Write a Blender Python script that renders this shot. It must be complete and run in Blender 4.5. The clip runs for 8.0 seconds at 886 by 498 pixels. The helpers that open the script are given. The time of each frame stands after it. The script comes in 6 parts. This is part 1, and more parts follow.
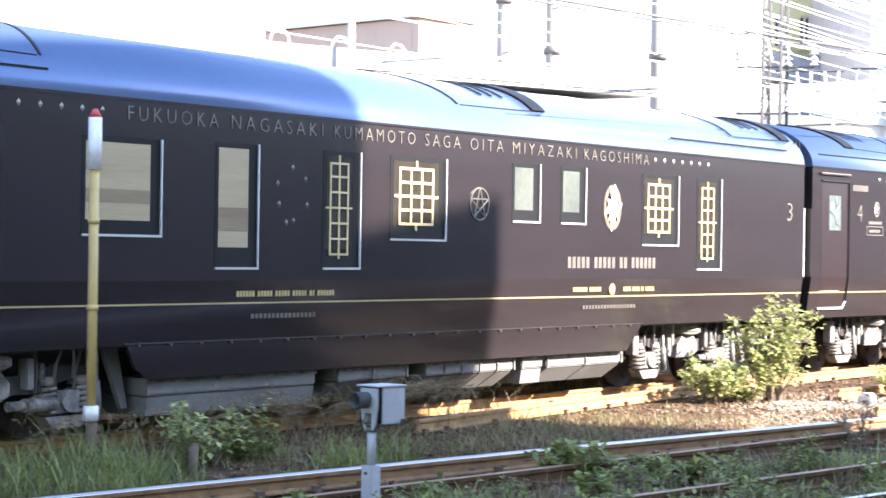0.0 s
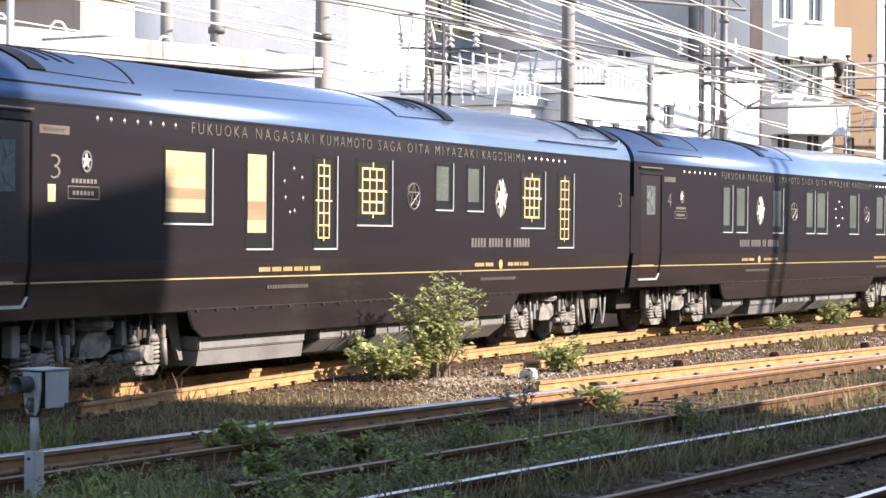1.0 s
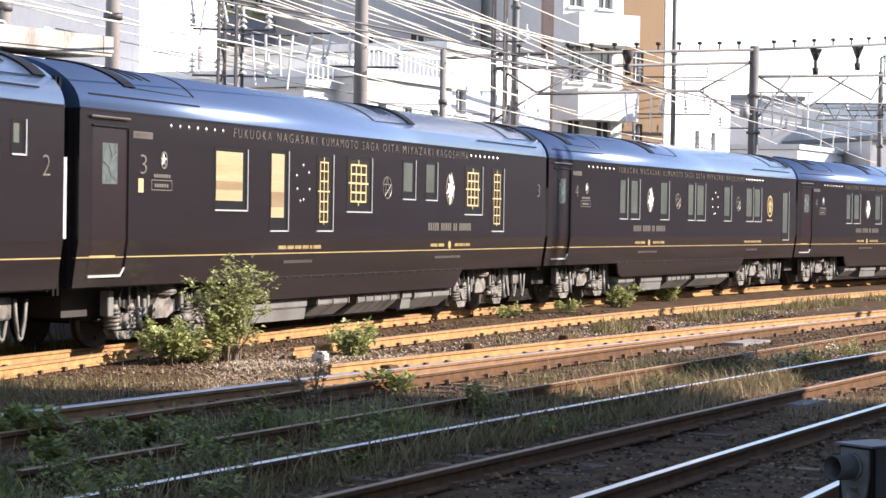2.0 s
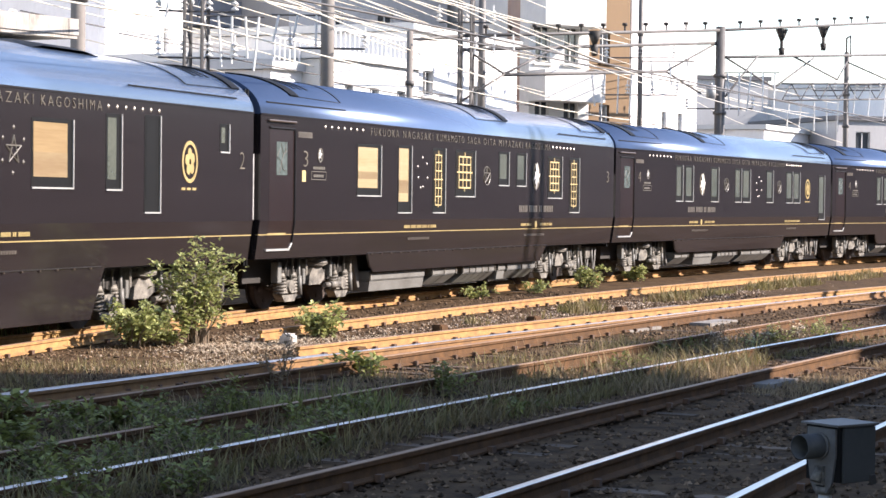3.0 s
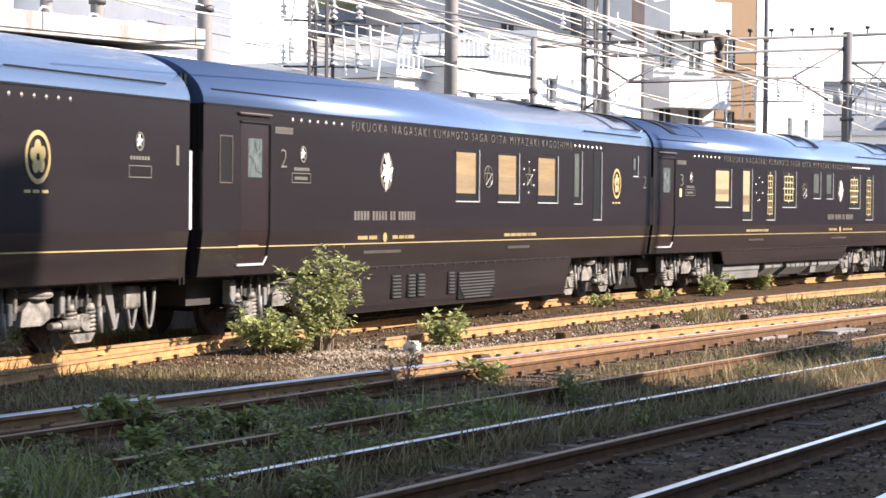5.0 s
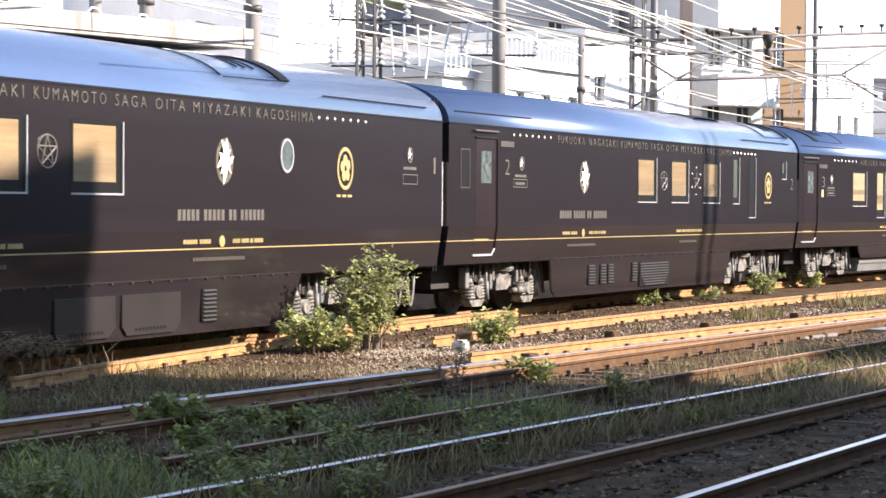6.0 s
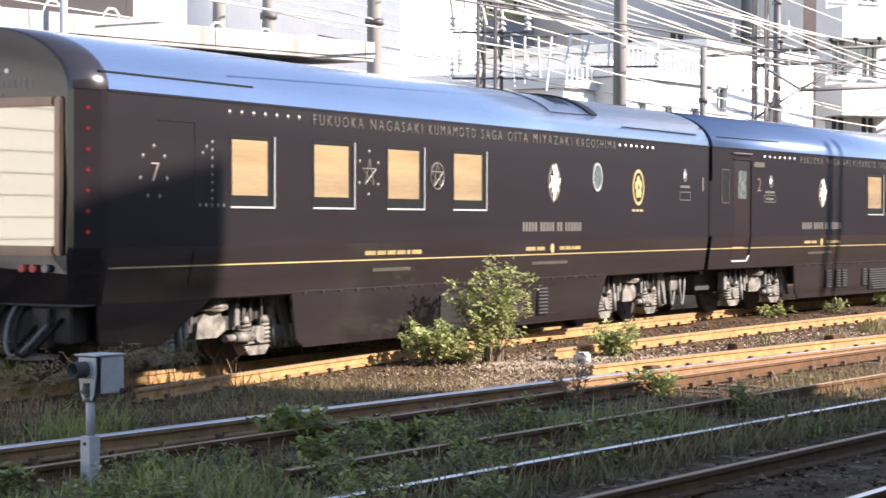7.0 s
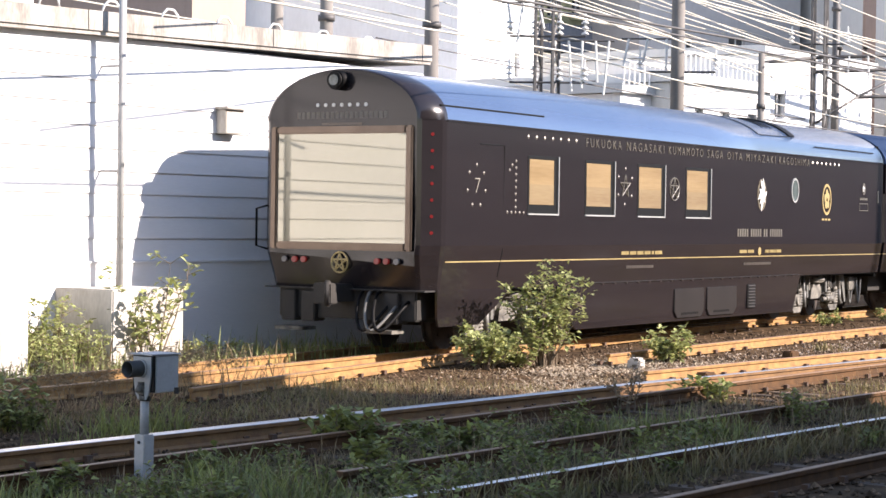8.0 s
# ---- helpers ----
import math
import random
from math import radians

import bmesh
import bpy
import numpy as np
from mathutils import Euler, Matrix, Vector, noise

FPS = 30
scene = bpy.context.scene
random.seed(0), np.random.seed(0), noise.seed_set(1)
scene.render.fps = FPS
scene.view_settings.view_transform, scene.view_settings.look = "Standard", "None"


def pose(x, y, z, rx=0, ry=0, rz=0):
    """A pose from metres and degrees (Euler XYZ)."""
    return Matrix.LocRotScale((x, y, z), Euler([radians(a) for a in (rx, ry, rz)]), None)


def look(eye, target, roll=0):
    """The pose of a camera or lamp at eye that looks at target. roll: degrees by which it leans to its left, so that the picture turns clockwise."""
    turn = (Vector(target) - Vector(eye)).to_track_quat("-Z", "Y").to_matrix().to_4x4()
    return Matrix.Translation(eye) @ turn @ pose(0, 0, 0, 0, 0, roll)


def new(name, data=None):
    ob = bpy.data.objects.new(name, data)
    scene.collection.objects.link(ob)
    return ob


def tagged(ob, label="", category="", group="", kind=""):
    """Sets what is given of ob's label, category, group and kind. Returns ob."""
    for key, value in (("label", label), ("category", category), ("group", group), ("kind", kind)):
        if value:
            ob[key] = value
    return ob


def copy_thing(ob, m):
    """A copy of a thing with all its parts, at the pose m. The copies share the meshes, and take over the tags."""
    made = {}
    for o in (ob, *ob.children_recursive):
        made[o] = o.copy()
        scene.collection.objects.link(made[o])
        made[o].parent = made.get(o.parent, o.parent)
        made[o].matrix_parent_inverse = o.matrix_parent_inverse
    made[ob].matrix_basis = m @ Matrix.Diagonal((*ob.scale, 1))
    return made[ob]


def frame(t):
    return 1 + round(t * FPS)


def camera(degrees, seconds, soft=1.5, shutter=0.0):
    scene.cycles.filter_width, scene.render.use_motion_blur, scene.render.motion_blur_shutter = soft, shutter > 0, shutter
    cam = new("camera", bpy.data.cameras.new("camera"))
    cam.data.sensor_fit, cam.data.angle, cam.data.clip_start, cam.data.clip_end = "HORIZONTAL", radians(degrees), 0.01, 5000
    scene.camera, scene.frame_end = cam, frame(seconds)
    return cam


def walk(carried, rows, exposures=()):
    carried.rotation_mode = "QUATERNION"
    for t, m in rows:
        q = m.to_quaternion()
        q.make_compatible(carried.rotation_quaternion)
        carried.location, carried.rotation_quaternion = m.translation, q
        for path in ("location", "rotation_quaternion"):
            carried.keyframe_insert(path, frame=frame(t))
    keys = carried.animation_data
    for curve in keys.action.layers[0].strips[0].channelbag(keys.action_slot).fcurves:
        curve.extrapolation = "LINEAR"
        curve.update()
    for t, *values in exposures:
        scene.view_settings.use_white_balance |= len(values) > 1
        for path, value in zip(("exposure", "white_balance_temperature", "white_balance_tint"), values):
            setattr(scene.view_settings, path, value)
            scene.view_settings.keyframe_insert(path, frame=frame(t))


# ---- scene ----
EYE = (0.0, 0.0, 1.947)
cam = camera(24.9, 8.0, soft=1.5, shutter=0.12)
walk(cam, [
    (0.0, look(EYE, (8.7442, 4.8517, 1.9561), 0.86)),
    (0.1, look(EYE, (8.8635, 4.6301, 1.9543), 0.91)),
    (0.2, look(EYE, (8.9677, 4.4249, 1.9652), 0.98)),
    (0.3, look(EYE, (9.0364, 4.2828, 1.9591), 0.89)),
    (0.5, look(EYE, (9.1697, 3.9895, 1.9489), 0.66)),
    (0.6, look(EYE, (9.2341, 3.8381, 1.9254), 0.86)),
    (0.9, look(EYE, (9.3984, 3.4155, 1.8774), 0.53)),
    (1.0, look(EYE, (9.4256, 3.3397, 1.8754), 0.51)),
    (1.5, look(EYE, (9.5929, 2.8209, 1.8126), 0.97)),
    (1.7, look(EYE, (9.6713, 2.5388, 1.8047), 1.09)),
    (2.0, look(EYE, (9.7196, 2.3473, 1.8041), 0.88)),
    (2.2, look(EYE, (9.7311, 2.2979, 1.7875), 0.64)),
    (3.3, look(EYE, (9.7589, 2.1685, 1.6988), 0.72)),
    (3.5, look(EYE, (9.7541, 2.1862, 1.6687), 0.72)),
    (4.0, look(EYE, (9.7260, 2.3044, 1.6395), 0.59)),
    (4.5, look(EYE, (9.6937, 2.4366, 1.6371), 0.63)),
    (4.7, look(EYE, (9.6491, 2.6155, 1.7163), 0.60)),
    (5.8, look(EYE, (9.5467, 2.9675, 1.7129), 0.43)),
    (6.0, look(EYE, (9.5323, 3.0152, 1.7384), 0.38)),
    (6.5, look(EYE, (9.4654, 3.2225, 1.7984), 0.39)),
    (7.0, look(EYE, (9.3338, 3.5857, 1.7956), 0.22)),
    (7.2, look(EYE, (9.2347, 3.8335, 1.7900), 0.11)),
    (7.5, look(EYE, (9.1825, 3.9568, 1.7900), 0.52)),
    (8.0, look(EYE, (9.2324, 3.8398, 1.8097), 0.87)),
], exposures=[(0.0, 2.98, 6550, 19), (0.5, 2.20, 6850, 19), (1.0, 1.71, 6850, 19), (1.5, 1.51, 6850, 19), (2.2, 1.44, 6850, 19), (4.0, 1.56, 6850, 19), (6.2, 1.65, 6850, 19), (7.0, 1.68, 6850, 19), (7.5, 1.74, 6850, 19), (8.0, 1.40, 6850, 19)])

# ---- world and sun ----
SUN_TO = Vector((0.19, -0.98, 0.0)).normalized()      # level way towards the sun
SUN_ELEV = radians(30.0)
world = bpy.data.worlds.new("sky_world")
scene.world = world
world.use_nodes = True
wn = world.node_tree
sky = wn.nodes.new("ShaderNodeTexSky")
sky.sky_type, sky.sun_disc = "NISHITA", False
sky.sun_elevation = SUN_ELEV
sky.sun_rotation = math.atan2(SUN_TO.x, SUN_TO.y)
sky.dust_density, sky.air_density, sky.ozone_density = 0.25, 1.0, 1.4
wn.nodes["Background"].inputs["Strength"].default_value = 0.15
wn.links.new(sky.outputs["Color"], wn.nodes["Background"].inputs["Color"])
sun_data = bpy.data.lights.new("sun", "SUN")
sun_data.energy, sun_data.angle, sun_data.color = 5.0, radians(0.5), (1.0, 0.95, 0.88)
sun = new("sun", sun_data)
sun_dir = Vector((SUN_TO.x * math.cos(SUN_ELEV), SUN_TO.y * math.cos(SUN_ELEV), math.sin(SUN_ELEV)))
sun.matrix_world = look(sun_dir * 100, (0, 0, 0))


# ---- materials ----
def mat(name, col, rough=0.6, metal=0.0, col2=None, scale=4.0, fine=60.0, bump=0.1, coat=0.0, rnd=0.0, spec=0.5, stretch=(1, 1, 1), emit=None, island=0.0, thin=0.0):
    """Procedural surface: two scales of noise between two colours, relief, and a shift from piece to piece."""
    m = bpy.data.materials.new(name)
    m.use_nodes = True
    t = m.node_tree
    b = t.nodes["Principled BSDF"]
    b.inputs["Roughness"].default_value, b.inputs["Metallic"].default_value = rough, metal
    b.inputs["Coat Weight"].default_value, b.inputs["Coat Roughness"].default_value = coat, 0.06
    b.inputs["Specular IOR Level"].default_value = spec
    col2 = col2 or tuple(c * 0.7 for c in col)
    co = t.nodes.new("ShaderNodeTexCoord")
    mp = t.nodes.new("ShaderNodeMapping")
    mp.inputs["Scale"].default_value = stretch
    t.links.new(co.outputs["Object"], mp.inputs["Vector"])
    n1, n2 = t.nodes.new("ShaderNodeTexNoise"), t.nodes.new("ShaderNodeTexNoise")
    n1.inputs["Scale"].default_value, n2.inputs["Scale"].default_value = scale, fine
    n1.inputs["Detail"].default_value = 5
    for n in (n1, n2):
        t.links.new(mp.outputs["Vector"], n.inputs["Vector"])
    add = t.nodes.new("ShaderNodeMath")
    add.operation = "MULTIPLY_ADD"
    add.inputs[1].default_value = 0.45
    t.links.new(n2.outputs["Fac"], add.inputs[0])
    t.links.new(n1.outputs["Fac"], add.inputs[2])
    ramp = t.nodes.new("ShaderNodeMapRange")
    ramp.inputs["From Min"].default_value, ramp.inputs["From Max"].default_value = 0.5, 0.95
    t.links.new(add.outputs[0], ramp.inputs["Value"])
    mix = t.nodes.new("ShaderNodeMix")
    mix.data_type = "RGBA"
    mix.inputs["A"].default_value, mix.inputs["B"].default_value = (*col, 1), (*col2, 1)
    t.links.new(ramp.outputs["Result"], mix.inputs["Factor"])
    out = mix.outputs["Result"]
    if rnd or island:
        hsv = t.nodes.new("ShaderNodeHueSaturation")
        if island:
            src = t.nodes.new("ShaderNodeNewGeometry").outputs["Random Per Island"]
        else:
            src = t.nodes.new("ShaderNodeObjectInfo").outputs["Random"]
        mr = t.nodes.new("ShaderNodeMapRange")
        mr.inputs["To Min"].default_value, mr.inputs["To Max"].default_value = 1 - (rnd or island), 1 + (rnd or island)
        t.links.new(src, mr.inputs["Value"])
        t.links.new(mr.outputs["Result"], hsv.inputs["Value"])
        t.links.new(out, hsv.inputs["Color"])
        out = hsv.outputs["Color"]
    t.links.new(out, b.inputs["Base Color"])
    if bump:
        bp = t.nodes.new("ShaderNodeBump")
        bp.inputs["Strength"].default_value, bp.inputs["Distance"].default_value = bump, 0.02
        t.links.new(add.outputs[0], bp.inputs["Height"])
        t.links.new(bp.outputs["Normal"], b.inputs["Normal"])
    if thin:      # light passing through leaves
        tr = t.nodes.new("ShaderNodeBsdfTranslucent")
        t.links.new(out, tr.inputs["Color"])
        ms = t.nodes.new("ShaderNodeMixShader")
        ms.inputs["Fac"].default_value = thin
        t.links.new(b.outputs["BSDF"], ms.inputs[1])
        t.links.new(tr.outputs["BSDF"], ms.inputs[2])
        t.links.new(ms.outputs["Shader"], t.nodes["Material Output"].inputs["Surface"])
    if emit:
        b.inputs["Emission Color"].default_value, b.inputs["Emission Strength"].default_value = (*emit[:3], 1), emit[3]
    return m


M = {}
M["paint"] = mat("dark_maroon_paint", (0.0172, 0.0136, 0.0144), 0.16, 0.0, (0.013, 0.0103, 0.011), 1.3, 9, 0.035, coat=0.14, spec=0.45, stretch=(0.12, 1, 1.7))
# blue base colour stands in for the sky mirrored by dark maroon paint
M["roof"] = mat("roof_sky_tint", (0.072, 0.115, 0.2), 0.23, 0.45, (0.088, 0.13, 0.215), 0.5, 20, 0.0, coat=0.0)
M["black"] = mat("black_rubber", (0.004, 0.004, 0.004), 0.55, 0.0, (0.006, 0.0055, 0.005), 6, 60, 0.05, spec=0.15)
M["under"] = mat("dusty_dark_steel", (0.018, 0.016, 0.014), 0.75, 0.0, (0.035, 0.03, 0.025), 3, 40, 0.15)
# dusty grey; the near-black second tone imitates shaded gaps between bright highlights
M["bogie"] = mat("dusty_steel_gap_shade", (0.23, 0.21, 0.175), 0.65, 0.0, (0.016, 0.014, 0.012), 7, 50, 0.2)
M["equip"] = mat("light_grey_equipment", (0.15, 0.148, 0.135), 0.55, 0.0, (0.09, 0.085, 0.075), 2, 30, 0.05)
M["wheel"] = mat("wheel_steel", (0.09, 0.07, 0.06), 0.55, 0.3, (0.04, 0.03, 0.026), 5, 40, 0.1)
M["silver"] = mat("brushed_silver", (0.45, 0.45, 0.43), 0.35, 0.35, (0.36, 0.36, 0.34), 3, 40, 0.02)
M["gold"] = mat("gold_trim", (0.4, 0.31, 0.13), 0.4, 0.2, (0.3, 0.22, 0.09), 3, 40, 0.02)
M["letter"] = mat("pale_gold_letters", (0.13, 0.12, 0.095), 0.4, 0.0, (0.09, 0.08, 0.065), 3, 40, 0.0)
M["dullbar"] = mat("dull_bronze_letters", (0.12, 0.1, 0.08), 0.4, 0.4, None, 3, 40, 0.0)
M["blind"] = mat("cream_blind", (0.4, 0.32, 0.19), 0.12, 0.0, (0.32, 0.24, 0.13), 1.2, 14, 0.0, coat=1.0, stretch=(0.2, 1, 3))
M["wood"] = mat("lit_wood_interior", (0.3, 0.215, 0.115), 0.12, 0.0, (0.21, 0.145, 0.075), 1.2, 14, 0.0, coat=1.0, stretch=(0.2, 1, 3))
M["dim"] = mat("dim_glass", (0.1, 0.11, 0.09), 0.1, 0.0, (0.06, 0.07, 0.06), 1.2, 14, 0.0, coat=1.0)
M["darkpane"] = mat("dark_glass", (0.018, 0.016, 0.012), 0.1, 0.0, (0.03, 0.025, 0.018), 3, 14, 0.0, coat=0.5)
M["etched"] = mat("etched_glass", (0.1, 0.125, 0.12), 0.2, 0.0, (0.045, 0.06, 0.055), 9, 50, 0.05, coat=0.6)
M["bronze"] = mat("bronze_frame", (0.17, 0.13, 0.1), 0.35, 0.7, (0.12, 0.09, 0.07), 2, 30, 0.02)
# part of the white wall's reflection is put into the cream base colour
M["endglass"] = mat("end_glass_reflection", (0.31, 0.298, 0.235), 0.03, 0.6, (0.29, 0.28, 0.215), 0.7, 9, 0.0, coat=1.0)
M["red"] = mat("red_lamp", (0.16, 0.015, 0.015), 0.2, emit=(1.0, 0.08, 0.06, 0.03), bump=0)
M["white_lamp"] = mat("white_lamp", (0.16, 0.155, 0.15), 0.15, emit=(1, 0.97, 0.9, 0.0), bump=0)
M["rust"] = mat("rusty_rail_side", (0.36, 0.21, 0.07), 0.85, 0.0, (0.2, 0.1, 0.038), 6, 70, 0.35)
M["oldrust"] = mat("dark_brown_rail_side", (0.12, 0.062, 0.027), 0.85, 0.0, (0.06, 0.033, 0.017), 6, 70, 0.35, spec=0.2)
M["railtop"] = mat("worn_rail_top", (0.66, 0.64, 0.62), 0.33, 1.0, (0.5, 0.48, 0.46), 3, 60, 0.05, stretch=(0.3, 3, 1))
M["rusttop"] = mat("rusted_rail_top", (0.3, 0.19, 0.11), 0.6, 0.3, (0.2, 0.11, 0.06), 3, 60, 0.1, stretch=(0.3, 3, 1))
M["sleeper"] = mat("old_sleeper_wood", (0.08, 0.06, 0.045), 0.9, 0.0, (0.14, 0.1, 0.07), 3, 30, 0.4, rnd=0.3, spec=0.15, stretch=(4, 0.6, 1))
M["plate"] = mat("rail_plate", (0.06, 0.04, 0.03), 0.8, 0.0, (0.12, 0.06, 0.03), 8, 60, 0.2)
M["ballast"] = mat("brown_ballast", (0.1, 0.062, 0.032), 0.95, 0.0, (0.026, 0.016, 0.009), 4.0, 26, 1.0, spec=0.08)
M["stone"] = mat("ballast_stone", (0.16, 0.108, 0.068), 0.9, 0.0, (0.05, 0.032, 0.019), 5, 50, 0.4, island=0.75, spec=0.12)
M["concrete"] = mat("weathered_concrete", (0.5, 0.47, 0.42), 0.85, 0.0, (0.3, 0.27, 0.23), 1.5, 25, 0.25, stretch=(1, 1, 0.35))
M["polec"] = mat("concrete_pole", (0.2, 0.185, 0.165), 0.85, 0.0, (0.15, 0.135, 0.12), 1.5, 25, 0.15)
M["steel"] = mat("dark_galvanised_steel", (0.1, 0.095, 0.09), 0.6, 0.0, (0.07, 0.065, 0.06), 3, 30, 0.1)
M["wire"] = mat("bright_wire", (0.75, 0.69, 0.57), 0.35, 0.4, (0.6, 0.53, 0.42), 3, 30, 0.0)
M["insul"] = mat("porcelain", (0.75, 0.74, 0.7), 0.3, 0.0, None, 3, 30, 0.0)
M["siding"] = mat("white_siding", (0.8, 0.79, 0.77), 0.55, 0.0, (0.72, 0.71, 0.7), 0.8, 20, 0.05, stretch=(0.3, 0.3, 2))
M["greybox"] = mat("grey_cabinet_paint", (0.36, 0.36, 0.35), 0.55, 0.0, (0.28, 0.28, 0.27), 4, 40, 0.08)
M["yellow"] = mat("faded_yellow_paint", (0.5, 0.36, 0.12), 0.55, 0.0, (0.4, 0.27, 0.1), 4, 40, 0.1)
M["redpaint"] = mat("red_paint", (0.6, 0.07, 0.06), 0.45, 0.0, None, 4, 40, 0.05)
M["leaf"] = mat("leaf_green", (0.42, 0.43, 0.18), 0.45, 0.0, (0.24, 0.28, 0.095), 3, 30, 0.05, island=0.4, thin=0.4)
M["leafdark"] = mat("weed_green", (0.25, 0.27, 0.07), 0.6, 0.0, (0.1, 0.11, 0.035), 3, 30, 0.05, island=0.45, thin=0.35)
M["twig"] = mat("twig_bark", (0.2, 0.15, 0.1), 0.85, 0.0, (0.12, 0.09, 0.06), 8, 60, 0.2)
M["dry"] = mat("dry_grass", (0.33, 0.25, 0.14), 0.8, 0.0, (0.2, 0.14, 0.08), 3, 30, 0.05, island=0.35, thin=0.35)
M["grass"] = mat("grass_green", (0.17, 0.16, 0.055), 0.7, 0.0, (0.2, 0.14, 0.07), 2, 30, 0.05, island=0.45, thin=0.35)


# ---- mesh helpers ----
def box(bm, x0, x1, y0, y1, z0, z1):
    vs = [bm.verts.new(v) for v in ((x0, y0, z0), (x1, y0, z0), (x1, y1, z0), (x0, y1, z0), (x0, y0, z1), (x1, y0, z1), (x1, y1, z1), (x0, y1, z1))]
    for f in ((3, 2, 1, 0), (4, 5, 6, 7), (0, 1, 5, 4), (1, 2, 6, 5), (2, 3, 7, 6), (3, 0, 4, 7)):
        bm.faces.new([vs[i] for i in f])
    return vs


def cyl(bm, a, b, r, n=10, r2=None, caps=True):
    a, b = Vector(a), Vector(b)
    r2 = r if r2 is None else r2
    q = (b - a).to_track_quat("Z", "Y")
    ring = [[bm.verts.new(p + q @ Vector((rr * math.cos(2 * math.pi * i / n), rr * math.sin(2 * math.pi * i / n), 0))) for i in range(n)] for p, rr in ((a, r), (b, r2))]
    for i in range(n):
        f = bm.faces.new((ring[0][i], ring[0][(i + 1) % n], ring[1][(i + 1) % n], ring[1][i]))
        f.smooth = n > 6
    if caps:
        bm.faces.new(ring[0][::-1])
        bm.faces.new(ring[1])


def tube(bm, pts, r, n=6):
    """One continuous round bar through the points."""
    pts = [Vector(p) for p in pts]
    rings = []
    for i, p in enumerate(pts):
        d = (pts[min(i + 1, len(pts) - 1)] - pts[max(i - 1, 0)]).normalized()
        side = d.cross(Vector((0, 0, 1)) if abs(d.z) < 0.9 else Vector((0, 1, 0))).normalized()
        up = side.cross(d)
        rings.append([p + (side * math.cos(2 * math.pi * k / n) + up * math.sin(2 * math.pi * k / n)) * r for k in range(n)])
    vs = loft(bm, rings)
    bm.faces.new(vs[0][::-1])
    bm.faces.new(vs[-1])


def loft(bm, rings, closed=True, smooth=True):
    vs = [[bm.verts.new(p) for p in ring] for ring in rings]
    m = len(vs[0])
    for a, b in zip(vs, vs[1:]):
        for i in range(m if closed else m - 1):
            f = bm.faces.new((a[i], a[(i + 1) % m], b[(i + 1) % m], b[i]))
            f.smooth = smooth
    return vs


def mesh_of(name, bm, material, bevel=0.0):
    if bevel:
        bmesh.ops.bevel(bm, geom=bm.edges[:], offset=bevel, segments=2, affect="EDGES", clamp_overlap=True)
    bmesh.ops.recalc_face_normals(bm, faces=bm.faces)
    me = bpy.data.meshes.new(name)
    bm.to_mesh(me)
    bm.free()
    me.materials.append(material)
    return me


def part(name, bm, material, parent, label="", bevel=0.0):
    ob = new(name, mesh_of(name, bm, material, bevel))
    if parent:
        ob.parent = parent
    if label:
        tagged(ob, label)
    return ob


def thing(name, label, category, m=None, group="", kind=""):
    ob = new(name)
    ob.empty_display_size = 0.2
    if m is not None:
        ob.matrix_world = m
    return tagged(ob, label, category, group, kind)


def solo(name, bm, material, label, category, m=None, group="", kind="", bevel=0.0):
    ob = new(name, mesh_of(name, bm, material, bevel))
    if m is not None:
        ob.matrix_world = m
    return tagged(ob, label, category, group, kind)


def bx(*a):
    bm = bmesh.new()
    box(bm, *a)
    return bm


def words(text, size, depth=0.004, width=None, thin=0.0, gap=1.0):
    """A bmesh of lettering in the x-z plane facing -y, its lower left at the origin."""
    cu = bpy.data.curves.new("lettering", "FONT")
    cu.body, cu.size, cu.extrude, cu.resolution_u = text, size, depth, 2
    cu.offset, cu.space_character = -thin, gap
    ob = bpy.data.objects.new("lettering", cu)
    scene.collection.objects.link(ob)
    dg = bpy.context.evaluated_depsgraph_get()
    me = bpy.data.meshes.new_from_object(ob.evaluated_get(dg))
    bm = bmesh.new()
    bm.from_mesh(me)
    bpy.data.objects.remove(ob)
    bpy.data.meshes.remove(me)
    w = max(v.co.x for v in bm.verts) - min(v.co.x for v in bm.verts)
    k = width / w if width else 1.0
    for v in bm.verts:
        v.co = Vector((v.co.x * k, -v.co.z, v.co.y))
    return bm


# ---- the railway line: a plan curve bending towards the camera ----
K1, K2, LINE_Y = 0.0038268, 6.5534e-06, 13.955


def heading(s):
    return K1 * s + K2 * s * s / 2


def line_at(s, n=0.0):
    """Plan point at s metres along the train's track and n metres towards the camera's side."""
    u = [(i + 0.5) / 24 * s for i in range(24)]
    x = sum(math.cos(heading(a)) for a in u) * s / 24
    y = LINE_Y - sum(math.sin(heading(a)) for a in u) * s / 24
    early = max(0.0, 27.0 - s)
    y += 0.0028 * early ** 2
    h = heading(s) + 0.0056 * early
    return Vector((x - math.sin(h) * n, y - math.cos(h) * n))


SURGE = ((0.0, 0.02), (0.5, 0.2), (1.0, -0.08), (1.5, 0.03), (2.0, -0.11), (3.5, 0.0), (4.5, 0.02), (6.0, 0.1), (6.5, 0.05), (7.0, -0.02), (8.0, -0.02))


def travelled(t):
    """Metres gone along the line: a slowing run with a slight surge."""
    ease = SURGE[-1][1]
    for (a, p), (b, q) in zip(SURGE, SURGE[1:]):
        if a <= t <= b:
            ease = p + (q - p) * (t - a) / (b - a)
            break
    return 11.36 + 7.12 * t - 0.031 * t * t + ease


CAR = 20.0


